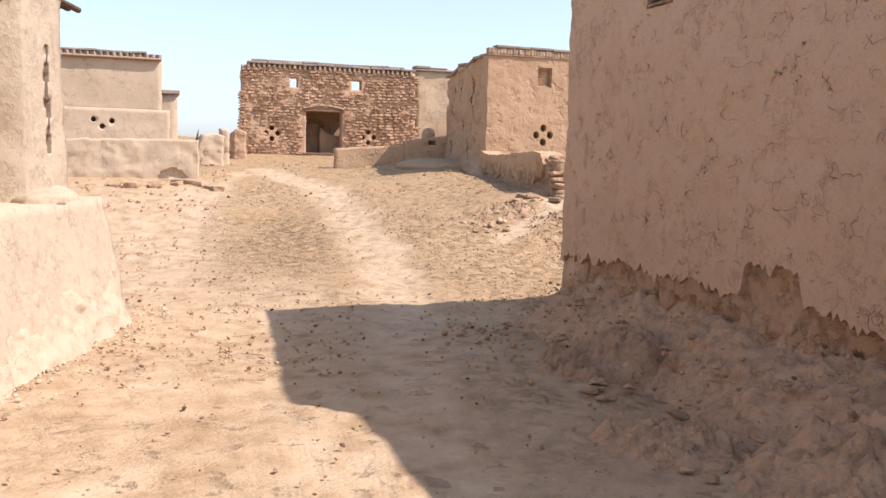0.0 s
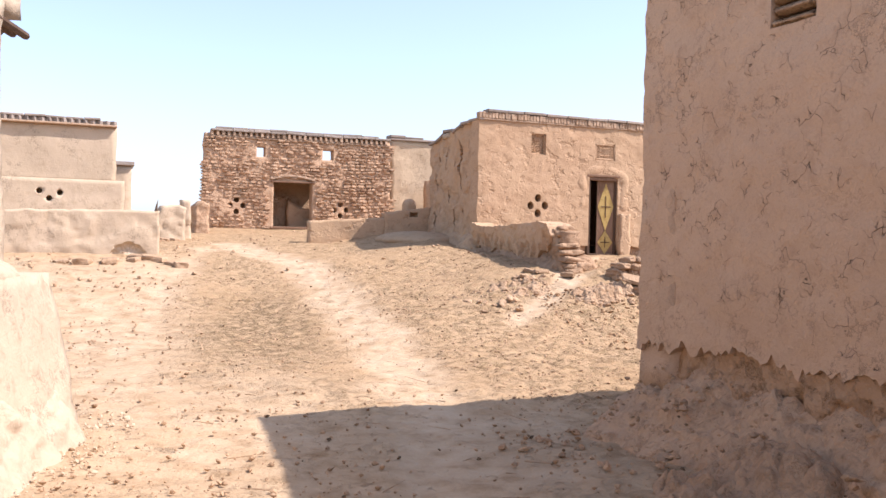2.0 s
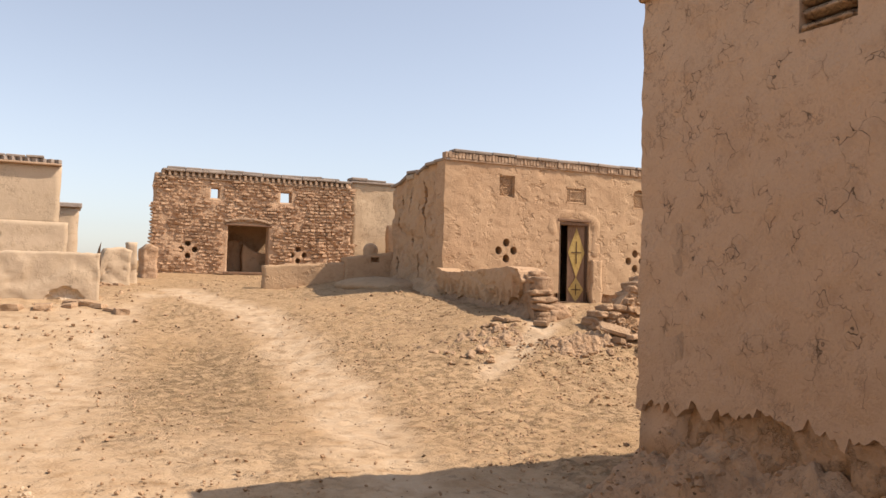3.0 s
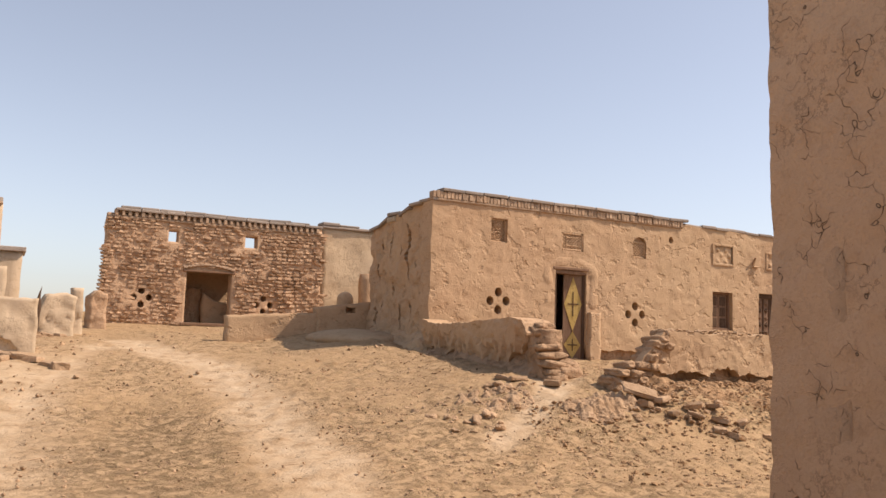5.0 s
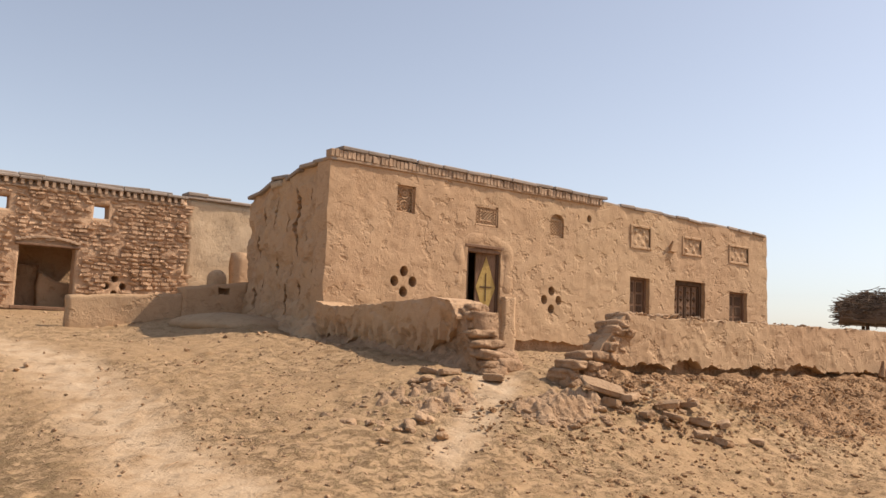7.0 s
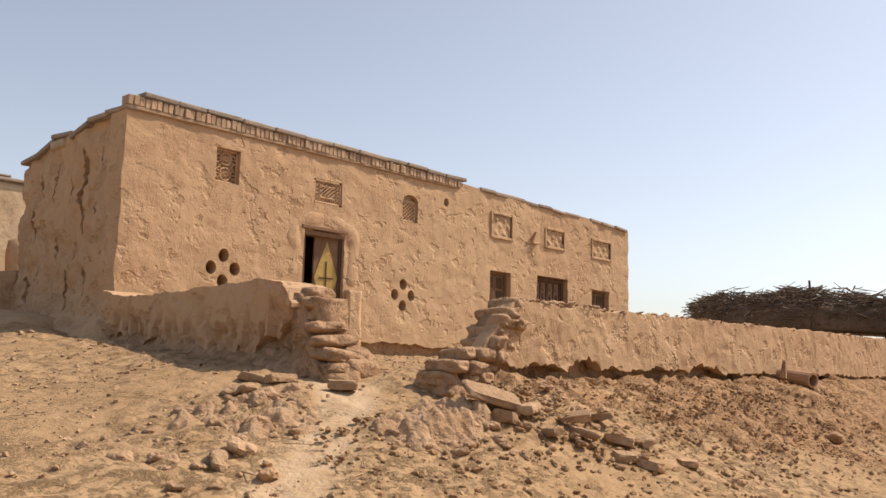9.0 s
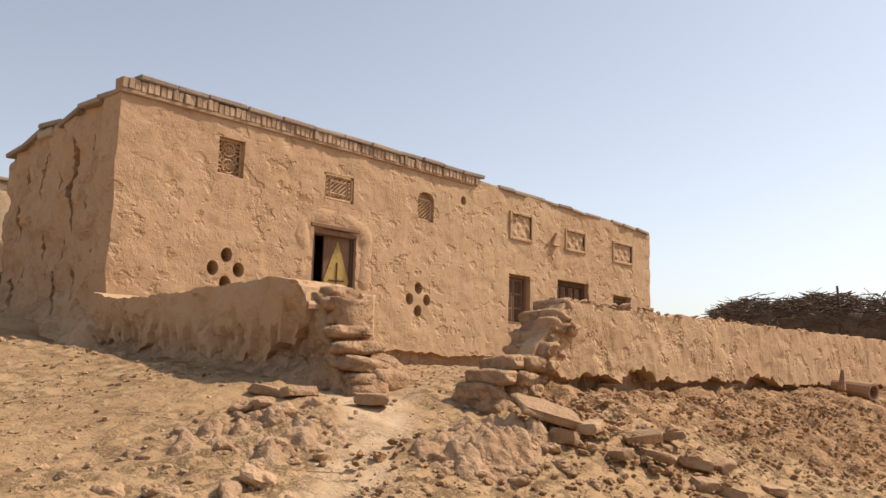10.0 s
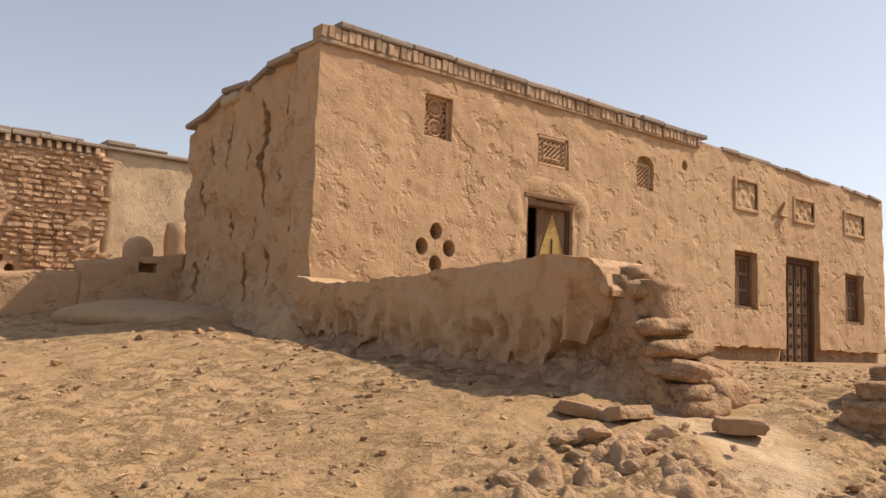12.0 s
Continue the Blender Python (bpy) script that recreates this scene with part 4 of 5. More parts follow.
relief_panel(15.36, 16.08, 3.5, 4.04)
relief_panel(17.16, 17.92, 3.5, 3.96)
relief_panel(18.96, 19.82, 3.46, 3.94)
hook = thing("lamp_bracket", "broken mud lamp bracket on the wall", "bracket", (16.72, HY, 3.62))
adopt(part("bracket", rod_bm((16.72, HY + 0.02, 3.58), (16.7, HY - 0.12, 3.78), 0.05, 0.02, 7), CORE), hook)
adopt(part("shelf", box_bm(16.68, 16.88, HY - 0.08, HY + 0.04, 3.53, 3.57, 0.012), PLASTER), hook)

# ---- broken ends of the two yard walls ----
def loaf(seed, mat=None, bevel=0.2, name="mud_brick"):
    """A worn, rounded mud brick."""
    bm = box_bm(-0.5, 0.5, -0.5, 0.5, -0.5, 0.5)
    bmesh.ops.bevel(bm, geom=bm.edges[:], offset=bevel, segments=2, affect="EDGES")
    for v in bm.verts:
        v.co *= 1 + 0.16 * noise.noise(v.co * 2.1 + Vector((seed * 5.1, 0, 0))) + 0.12 * noise.noise(v.co * 6 + Vector((0, seed, 0)))
    me = bpy.data.meshes.new(name)
    bm.to_mesh(me)
    bm.free()
    me.materials.append(mat or CORE)
    me.polygons.foreach_set("use_smooth", [bevel > 0.1] * len(me.polygons))
    return me


LUMPS = [loaf(s) for s in range(5)]
ROCKS = [lump_mesh("rock", ROCK, s + 0.5, (1, 0.85, 0.7)) for s in range(7)]


def broken_brick(seed, name="fallen_brick", mat=None, sharp=38):
    """A flat mud brick with chipped corners and uneven faces."""
    bm = box_bm(-0.5, 0.5, -0.5, 0.5, -0.5, 0.5)
    bmesh.ops.subdivide_edges(bm, edges=bm.edges[:], cuts=3, use_grid_fill=True)
    for v in bm.verts:
        k = abs(v.co.x) + abs(v.co.y) + abs(v.co.z) - 1.0
        v.co *= 1 - 0.42 * max(0.0, k) * (0.6 + noise.noise(v.co * 2 + Vector((seed * 3, 1, 0)))) + 0.22 * noise.noise(v.co * 1.5 + Vector((seed * 5.1, 0, 0))) + 0.1 * noise.noise(v.co * 5 + Vector((0, seed, 0)))
    me = bpy.data.meshes.new(name)
    bm.to_mesh(me)
    bm.free()
    me.materials.append(mat or ROCK)
    me.polygons.foreach_set("use_smooth", [True] * len(me.polygons))
    me.set_sharp_from_angle(angle=radians(sharp))
    return me


FLAT = [broken_brick(s + 0.7) for s in range(7)]
rng = random.Random(11)


def mud_roll(seed):
    """A hand-shaped mud brick, boxy with soft rounded sides."""
    bm = bmesh.new()
    bmesh.ops.create_icosphere(bm, subdivisions=3, radius=1.0)
    for v in bm.verts:
        k = 0.52 / (abs(v.co.x) ** 5 + abs(v.co.y) ** 5 + abs(v.co.z) ** 5) ** 0.2
        p = v.co * k
        v.co = p * (1 + 0.22 * noise.noise(p * 2.2 + Vector((seed * 5.1, 0, 0))) + 0.1 * noise.noise(p * 6 + Vector((0, seed, 0))))
    me = bpy.data.meshes.new("mud_brick")
    bm.to_mesh(me)
    bm.free()
    me.materials.append(CORE)
    me.polygons.foreach_set("use_smooth", [True] * len(me.polygons))
    return me


ROLL = [mud_roll(s + 20.0) for s in range(6)]
for z, y, wide, deep in ((1.71, 15.98, 0.34, 0.3), (1.6, 15.9, 0.42, 0.34), (1.485, 15.9, 0.4, 0.3), (1.37, 15.82, 0.42, 0.36), (1.24, 15.7, 0.46, 0.36), (1.11, 15.62, 0.46, 0.4), (0.98, 15.55, 0.5, 0.38), (0.85, 15.5, 0.5, 0.4)):
    put("mud_brick", ROLL[rng.randrange(6)], yard, pose(7.76 + rng.uniform(-0.03, 0.03), y + 0.03 + rng.uniform(-0.02, 0.03), z, rng.uniform(-5, 5), rng.uniform(-5, 5), rng.uniform(-9, 9)) @ Matrix.Diagonal((wide, deep, rng.uniform(0.115, 0.14), 1)))
for x, y, z, s in ((7.9, 15.5, 0.98, 0.3), (7.95, 15.62, 1.1, 0.28), (8.06, 15.46, 0.86, 0.26), (8.1, 15.66, 0.95, 0.24)):
    put("mud_brick", ROLL[rng.randrange(6)], yard, pose(x, y, z, rng.uniform(-14, 14), rng.uniform(-14, 14), rng.uniform(-40, 40)) @ Matrix.Diagonal((s, s * 0.9, s * 0.6, 1)))


def mound(name, at, size, mat, parent, seed, lumpy=1.0):
    bm = bmesh.new()
    bmesh.ops.create_icosphere(bm, subdivisions=4, radius=1.0)
    for v in bm.verts:
        p = Vector((v.co.x * size[0], v.co.y * size[1], v.co.z * size[2]))
        v.co = p * (1 + lumpy * (0.5 * noise.noise(p * 2.2 + Vector((seed, 0, 0))) + 0.3 * noise.noise(p * 6 + Vector((0, seed, 0))) + 0.14 * noise.noise(p * 15))) + Vector(at)
    ob = adopt(part(name, bm, mat), parent)
    ob.data.polygons.foreach_set("use_smooth", [True] * len(ob.data.polygons))
    return ob


mound("slumped_mud", (7.88, 15.58, 0.85), (0.36, 0.28, 0.3), CORE, yard, 1)
mound("slumped_mud", (8.0, 15.85, 0.95), (0.26, 0.34, 0.28), CORE, yard, 3)
mound("slumped_mud", (8.4, 14.66, 0.8), (0.42, 0.22, 0.25), CORE, boundary, 4)
adopt(slab("broken_end", (8.14, 14.52), (8.95, 14.5), lambda u: 0.4, lambda u: float(np.interp(u, [0, 0.3, 0.52, 0.62, 0.8], [0.88, 1.0, 1.1, 1.22, 1.5])), 0.3, CORE, step=0.04, rough=0.05, seed=24, flake=0.03), boundary)
adopt(slab("slumped_mud", (7.51, 16.0), (7.54, 15.42), lambda u: 0.5, lambda u: 1.7 - 0.5 * smooth(0.06, 0.3, u) - 0.36 * smooth(0.26, 0.56, u), 0.44, CORE, step=0.035, rough=0.035, seed=22, flake=0.03, flutes=0.04), yard)
for z, xs, sx in ((0.82, (8.1, 8.34), 0.28), (0.94, (8.06, 8.28, 8.48), 0.26), (1.05, (8.12, 8.36, 8.56), 0.27), (1.15, (8.24, 8.46, 8.68), 0.26), (1.26, (8.66, 8.84), 0.24), (1.36, (8.72, 8.88), 0.22), (1.46, (8.82, 8.96), 0.22), (1.55, (8.88,), 0.22), (1.64, (8.96,), 0.26)):
    for x in xs:
        put("mud_brick", ROLL[rng.randrange(6)], boundary, pose(x + rng.uniform(-0.03, 0.03), 14.59 + rng.uniform(-0.04, 0.02), z, rng.uniform(-5, 5), rng.uniform(-6, 6), rng.uniform(-12, 12)) @ Matrix.Diagonal((sx * rng.uniform(0.75, 1.1), rng.uniform(0.32, 0.44), rng.uniform(0.115, 0.14), 1)))

# clay spout lying in the boundary wall's foot
pot = thing("clay_spout", "broken fired clay spout against the boundary wall", "pipe", (14.9, 13.95, 0.95))
bm = bmesh.new()
rod_bm((14.9, 14.25, 1.02), (14.72, 13.7, 0.96), 0.095, 0.11, 14, bm)
bmesh.ops.delete(bm, geom=[f for f in bm.faces if f.normal.y < -0.8 and len(f.verts) > 6], context="FACES")
ob = adopt(part("pipe", bm, CLAY), pot)
ob.modifiers.new("wall", "SOLIDIFY").thickness = 0.03
adopt(part("stone", rod_bm((14.3, 13.95, 0.98), (14.35, 13.95, 1.22), 0.05, 0.02, 6), CORE), pot)

# ---- stonework of the ruin ----
STONES = [lump_mesh("stone", STONE, s + 0.3, (1, 1, 1), boxy=1) for s in range(8)]
rng = random.Random(3)
HOLES = [(4.5, 5.83, 1.66, 3.17), (3.99, 4.27, 3.88, 4.22), (6.1, 6.48, 3.88, 4.24)]
VENT_S = [(3.4, 2.33), (6.73, 2.29)]
z, singles, rest = 1.5, 0, []
while z < 4.43:
    h = rng.uniform(0.068, 0.105)
    x = 2.2 + 0.2 * noise.noise(Vector((z * 3, 0, 0))) + (z - 1.5) * 0.075
    while x < 8.36:
        w = rng.uniform(0.13, 0.3)
        cx, cz = x + w / 2, z + h / 2 + 0.05 * noise.noise(Vector((x * 0.8, z * 0.5, 2)))
        free = not any(a - w * 0.5 < cx < b + w * 0.5 and c - h * 0.6 < cz < d + h * 0.6 for a, b, c, d in HOLES)
        free = free and not any(math.hypot(cx - vx, (cz - vz)) < 0.3 for vx, vz in VENT_S)
        if free and rng.random() > 0.1:
            proud = 0.032 * noise.noise(Vector((cx * 2.4, cz * 2.4, 1))) + 0.03 * noise.noise(Vector((cx * 6, cz * 6, 5))) + rng.uniform(-0.012, 0.018)
            m = pose(cx, SY + 0.05 - proud, cz, rng.uniform(-8, 8), rng.uniform(-9, 9), rng.uniform(-9, 9)) @ Matrix.Diagonal((w * 1.1, rng.uniform(0.16, 0.22), h * rng.uniform(0.95, 1.2), 1))
            if cx > 4.9 and singles < 300:
                put("stone", STONES[rng.randrange(8)], ruin, m)
                singles += 1
            else:
                rest.append((m, rng.randrange(8)))
        x += w + 0.012
    z += h + 0.012


def joined(name, pieces, meshes, mat, parent=None, label=""):
    """Many small pieces in one mesh, each an island of its own."""
    cache = [(np.array([v.co[:] for v in me.vertices]), [tuple(p.vertices) for p in me.polygons]) for me in meshes]
    verts, faces, base = [], [], 0
    for m, k in pieces:
        v, f = cache[k]
        a = np.array(m)
        verts.append(v @ a[:3, :3].T + a[:3, 3])
        faces += [tuple(i + base for i in p) for p in f]
        base += len(v)
    me = bpy.data.meshes.new(name)
    me.from_pydata(np.concatenate(verts).tolist(), [], faces)
    me.materials.append(mat)
    me.polygons.foreach_set("use_smooth", [meshes[0].polygons[0].use_smooth] * len(me.polygons))
    ob = new(name, me)
    if label:
        ob["label"] = label
    return ob


ob = joined("stonework", rest, STONES, STONE)
adopt(ob, ruin)
ob["kind"] = "stuff"
adopt(part("cornice_backing", box_bm(2.6, 8.38, SY + 0.03, SY + 0.4, 4.49, 4.63, 0.01), CORE), ruin)
soldier_course(ruin, 2.62, 8.36, SY, 4.49, 0.17, 0.0, 0.09)
adopt(part("string_course", box_bm(2.55, 8.4, SY - 0.06, SY + 0.3, 4.43, 4.495, 0.015), BRICK), ruin)
coping(ruin, 2.6, 8.2, SY - 0.06, 4.628)
coping(ruin, 2.75, 7.6, SY + 0.05, 4.7)
for x0, x1, z0, z1 in ((4.45, 5.88, 3.11, 3.17), (4.45, 5.88, 1.64, 1.72)):
    adopt(part("door_frame", box_bm(x0, x1, SY - 0.07, SY + 0.2, z0, z1, 0.012), WOOD_RED), ruin)
bm = bmesh.new()
for k in range(13):
    t = k / 12
    box_bm(4.5 + 1.3 * t - 0.06, 4.5 + 1.3 * t + 0.06, SY - 0.1, SY + 0.1, 3.2 + 0.1 * math.sin(math.pi * t), 3.26 + 0.1 * math.sin(math.pi * t), 0.01, bm)
adopt(part("relieving_arch", bm, BRICK), ruin)
adopt(slab("inner_wall", (5.2, SY + 0.9), (6.4, SY + 0.9), lambda u: 1.3, along([(0, 2.6), (0.4, 2.35), (1.2, 2.3)]), 0.3, PLASTER, step=0.1, rough=0.05, seed=48), ruin)
# unseen slab added above the doorway to keep sun off the interior
adopt(part("inner_roof", box_bm(3.9, 6.6, SY + 0.36, SY + 1.6, 3.42, 3.6, 0.03), CORE), ruin)
heap = adopt(slab("inner_wall", (4.3, SY + 1.2), (5.25, SY + 1.2), lambda u: 1.3, lambda u: 2.75, 0.2, CORE, step=0.1, rough=0.04, seed=49), ruin)

# ---- low wall: rounded oven hump, smoke hole, drifted earth ----
c = bmesh.new()
box_bm(7.22, 7.45, 23.1, 23.6, 2.02, 2.14, bm=c)
cut(low.children[1], c)
oven = thing("clay_oven", "rounded mud bread oven behind the low wall", "oven", (7.42, 23.95, 1.3))
bm = bmesh.new()
bmesh.ops.create_uvsphere(bm, u_segments=20, v_segments=12, radius=0.3, matrix=Matrix.Translation((7.42, 23.98, 2.34)) @ Matrix.Diagonal((0.66, 0.66, 0.7, 1)))
rod_bm((7.42, 23.98, 1.3), (7.42, 23.98, 2.34), 0.23, 0.195, 18, bm)
adopt(part("dome", bm, PLASTER), oven)

# ---- compound across the track ----
c = bmesh.new()
for x, z in ((-2.22, 2.62), (-1.66, 2.58), (-1.95, 2.4)):
    cyl_cut(c, x, z, 0.085, 0.085, 29.0, 29.95)
cut(lower, c)
ZIG = [brick_mesh("dentil", 0.13, 0.22, 0.12, CAP, s + 2) for s in range(3)]
x = -8.8
while x < -0.15:
    put("brick", ZIG[rng.randrange(3)], comp, pose(x, 29.62, 4.68, 0, 0, 45 + rng.uniform(-6, 6)))
    x += 0.2
coping(comp, -8.9, -0.75, 29.56, 4.8)
adopt(part("string_course", box_bm(-9.0, -0.08, 29.5, 29.9, 4.62, 4.68, 0.015), BRICK), comp)
post = wall_thing("gate_ruin", "crumbled mud gate stubs with rubble between", (1.5, 24.5, 1.2))
adopt(slab("stub_wall", (0.75, 24.5), (1.5, 24.6), lambda u: 0.9, along([(0, 1.75), (0.2, 2.15), (0.5, 2.2), (0.75, 2.1)]), 0.4, PLASTER_PALE, step=0.07, rough=0.08, seed=83, flake=0.05), post)
adopt(slab("stub_wall", (1.45, 25.4), (1.72, 25.4), lambda u: 0.9, lambda u: 2.35, 0.5, PLASTER_PALE, step=0.08, rough=0.06, seed=84, flake=0.04), post)
adopt(slab("stub_wall", (2.0, 27.1), (2.4, 27.15), lambda u: 1.0, along([(0, 2.25), (0.2, 2.4), (0.4, 2.3)]), 0.5, STONE, step=0.06, rough=0.09, seed=85), post)
adopt(slab("plank", (0.72, 24.3), (0.8, 24.3), lambda u: 0.95, along([(0, 2.0), (0.08, 2.3)]), 0.05, WOOD, step=0.04, rough=0.004, seed=86), post)
ridge = thing("far_ridge", "low bare earth bank beyond the village", "bank", (0.0, 60.0, 1.3))
adopt(slab("bank", (-60, 62), (60, 66), lambda u: 0.5, along([(0, 2.4), (40, 2.6), (58, 3.0), (64, 2.6), (70, 2.9), (90, 2.2), (124, 2.0)]), 6.0, SAND, step=0.8, rough=0.12, seed=87), ridge)
# peeled patches and fallen plaster on the compound wall
c = bmesh.new()
for k in range(7):
    bmesh.ops.create_icosphere(c, subdivisions=2, radius=0.16, matrix=Matrix.Translation((0.02 + 0.075 * (k - 3), 21.46, 0.98 + 0.12 * math.sin(k / 6 * math.pi) + 0.03 * (k % 2))) @ Matrix.Diagonal((1, 0.7, 0.8, 1)))
cut(cwall.children[0], c)

# ---- foot of the cracked house: core, scree, vent ----
adopt(slab("wall_core", (RX + 0.07, RY - 0.06), (RX + 0.07, -9.0), lambda u: -0.3, lambda u: 1.1, 0.3, CORE, step=0.03, rough=0.04, seed=95, flake=0.03, flutes=0.09), right)
def talus(pts, reach, top, parent, mat, name="eroded_base", du=0.045, nv=34, rough=1.0, seed=0.0, power=1.7):
    """Crumbled earth that falls from a wall's foot to the ground, on the right of the line as it is walked backwards."""
    lens = [0.0]
    for p, q in zip(pts, pts[1:]):
        lens.append(lens[-1] + math.dist(p, q))
    dirs = [((q[0] - p[0]) / math.dist(p, q), (q[1] - p[1]) / math.dist(p, q)) for p, q in zip(pts, pts[1:])]
    nu = int(lens[-1] / du)
    verts, faces = [], []
    for i in range(nu + 1):
        s = lens[-1] * i / nu
        k = max(j for j in range(len(dirs)) if s >= lens[j] - 1e-9)
        t = (s - lens[k]) / (lens[k + 1] - lens[k])
        bx, by = pts[k][0] + (pts[k + 1][0] - pts[k][0]) * t, pts[k][1] + (pts[k + 1][1] - pts[k][1]) * t
        # blend the outward way round the corners
        ox = oy = 0.0
        for j, (dx, dy) in enumerate(dirs):
            w = smooth(-0.5, 0.5, s - lens[j]) * smooth(0.5, -0.5, s - lens[j + 1]) if len(dirs) > 1 else 1.0
            ox, oy = ox + w * dy, oy - w * dx
        ln = math.hypot(ox, oy) or 1.0
        ox, oy = ox / ln, oy / ln
        rr = reach(bx, by) * (1 + 0.3 * noise.noise(Vector((s * 0.9, seed + 1, 0))))
        tt = top(bx, by) + 0.1 * noise.noise(Vector((s * 1.3, seed + 4, 0)))
        taper = smooth(0.0, 0.45, min(s, lens[-1] - s))
        for j in range(nv + 1):
            v = j / nv
            x, y = bx + ox * (rr * v - 0.12), by + oy * (rr * v - 0.12)
            g = ground(x, y)
            z = g - 0.05 - 0.15 * (1 - taper) + max(0.0, tt - g) * taper * (1 - v) ** power
            p = Vector((x, y, z + seed))
            r = rough * ((1 - v) * 0.5 + 0.5)
            z += r * (0.1 * noise.noise(p * 2.4) + 0.09 * abs(noise.noise(p * 5)) + 0.06 * noise.noise(p * 11) + 0.03 * noise.noise(p * 23))
            push = r * (0.12 * noise.noise(p * 3) + 0.08 * noise.noise(p * 8))
            verts.append((x + ox * push, y + oy * push, z - 0.1 * v ** 4))
    for i in range(nu):
        for j in range(nv):
            a = i * (nv + 1) + j
            faces.append((a, a + nv + 1, a + nv + 2, a + 1))
    return adopt(link(name, verts, faces, mat, smooth=True), parent)


talus([(RX, -9.0), (RX, RY - 0.1), (RX + 0.1, RY), (RX + 3.5, RY)][::-1], lambda x, y: 0.8 + 0.45 * smooth(6.5, 2.0, y), lambda x, y: 0.46, right, SCREE, rough=1.0, power=1.2)
talus([lp(11, 0.1), lp(-0.05, 0.1)], lambda x, y: 0.42, lambda x, y: 0.42, left, WHITEWASH, rough=0.7, seed=11.0, power=1.4)
talus([(HX0, HY + 3.3), (HX0 - 0.05, HY - 0.4)], lambda x, y: 0.55, lambda x, y: 1.75, house, PLASTER, seed=3.0)
talus([(7.62, 20.3), (7.45, 15.5)], lambda x, y: 0.35, lambda x, y: ground(x, y) + 0.22, yard, CORE, rough=0.6, seed=5.0)
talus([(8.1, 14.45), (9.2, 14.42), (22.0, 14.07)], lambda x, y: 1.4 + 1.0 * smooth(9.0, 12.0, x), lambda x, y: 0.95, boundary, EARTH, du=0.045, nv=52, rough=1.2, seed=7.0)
c = bmesh.new()
box_bm(RX - 0.3, RX + 0.22, 5.93, 6.36, 3.09, 3.36, bm=c)
cut(right_wall, c)
for k in range(3):
    put("brick", LUMPS[k], right, pose(RX + 0.09, 6.16, 3.125 + 0.09 * k, rng.uniform(-6, 6), 0, 90 + rng.uniform(-3, 3)) @ Matrix.Diagonal((0.56, 0.18, 0.062, 1)))
adopt(part("eave", box_bm(RX - 0.05, RX + 0.6, -9.0, RY + 0.03, 3.74, 3.82, 0.02), CORE), right)

# ---- pillar of the whitewashed house ----
pil = next(o for o in left.children if o.name.startswith("pillar"))
mound("pillar_foot", (*lp(0.86, 0.6), 1.13), (0.3, 0.66, 0.14), WHITEWASH, left, 6, 0.4)
c = bmesh.new()
a = Vector((*lp(0.8, 0.52), 0))
for k in range(12):
    w = 0.1 + 0.05 * math.sin(k * 1.7)
    m = Matrix.Translation((a.x + 0.01 * math.sin(k * 2), a.y, 1.65 + 0.09 * k)) @ Matrix.Rotation(radians(15.7), 4, "Z").inverted()
    bmesh.ops.create_cube(c, size=1.0, matrix=m @ Matrix.Diagonal((0.35, w, 0.1, 1)))
cut(pil, c)
for k in range(5):
    p, q = Vector((*lp(-0.25, 0.62 + 0.11 * k), 3.2 + 0.015 * k)), Vector((*lp(3.5, 0.62 + 0.11 * k), 3.26))
    adopt(part("rafter", rod_bm(p, q, 0.035, 0.04, 7), WOOD), left)
for side_pts in ((lp(14, 0.6), lp(-0.1, 0.6)),):
    adopt(slab("roof_edge", *side_pts, lambda u: 3.3, lambda u: 3.5, 2.5, WHITEWASH, step=0.15, rough=0.02, seed=107), left)

# ---- heaps of earth ----
for at, size, mat, seed in (((7.1, 22.3, 1.38), (1.1, 1.2, 0.26), DUST, 13),):
    heap = thing("earth_heap", "smooth heap of pale dry earth against the wall", "heap", at)
    mound("earth", at, size, mat, heap, seed, 0.12)



def clod_heap(at, rx, ry, height, parent, seed, mat):
    """A low heap of clods that have run together."""
    n, verts, faces = 90, [], []
    for i in range(n + 1):
        for j in range(n + 1):
            px, py = 2 * i / n - 1, 2 * j / n - 1
            x, y = at[0] + px * rx, at[1] + py * ry
            p = Vector((x, y, seed))
            r = math.hypot(px, py) * (1 + 0.25 * noise.noise(p * 2.5))
            q = p + 0.08 * noise.noise_vector(p * 3)
            clod = 0.15 * math.sqrt(max(0.0, 0.5 - noise.voronoi(q * 5.0)[0][0])) + 0.07 * math.sqrt(max(0.0, 0.5 - noise.voronoi(q * 11.0)[0][0])) + 0.02 * noise.noise(p * 22)
            verts.append((x, y, surface(x, y) - 0.05 + height * max(0.0, 1 - r * r) + clod * smooth(1.0, 0.6, r) - 0.3 * smooth(0.8, 1.25, r)))
    for i in range(n):
        for j in range(n):
            a = i * (n + 1) + j
            faces.append((a, a + n + 1, a + n + 2, a + 1))
    adopt(link("earth", verts, faces, mat, smooth=True), parent)


for at, rx, ry, h, seed in (((7.4, 14.0), 0.66, 0.52, 0.09, 3.0), ((6.2, 14.85), 0.7, 0.56, 0.05, 8.0)):
    heap = thing("earth_heap", "low heap of crumbled mud clods beside the footpath", "heap", (*at, ground(*at)))
    clod_heap(at, rx, ry, h, heap, seed, ROCK)
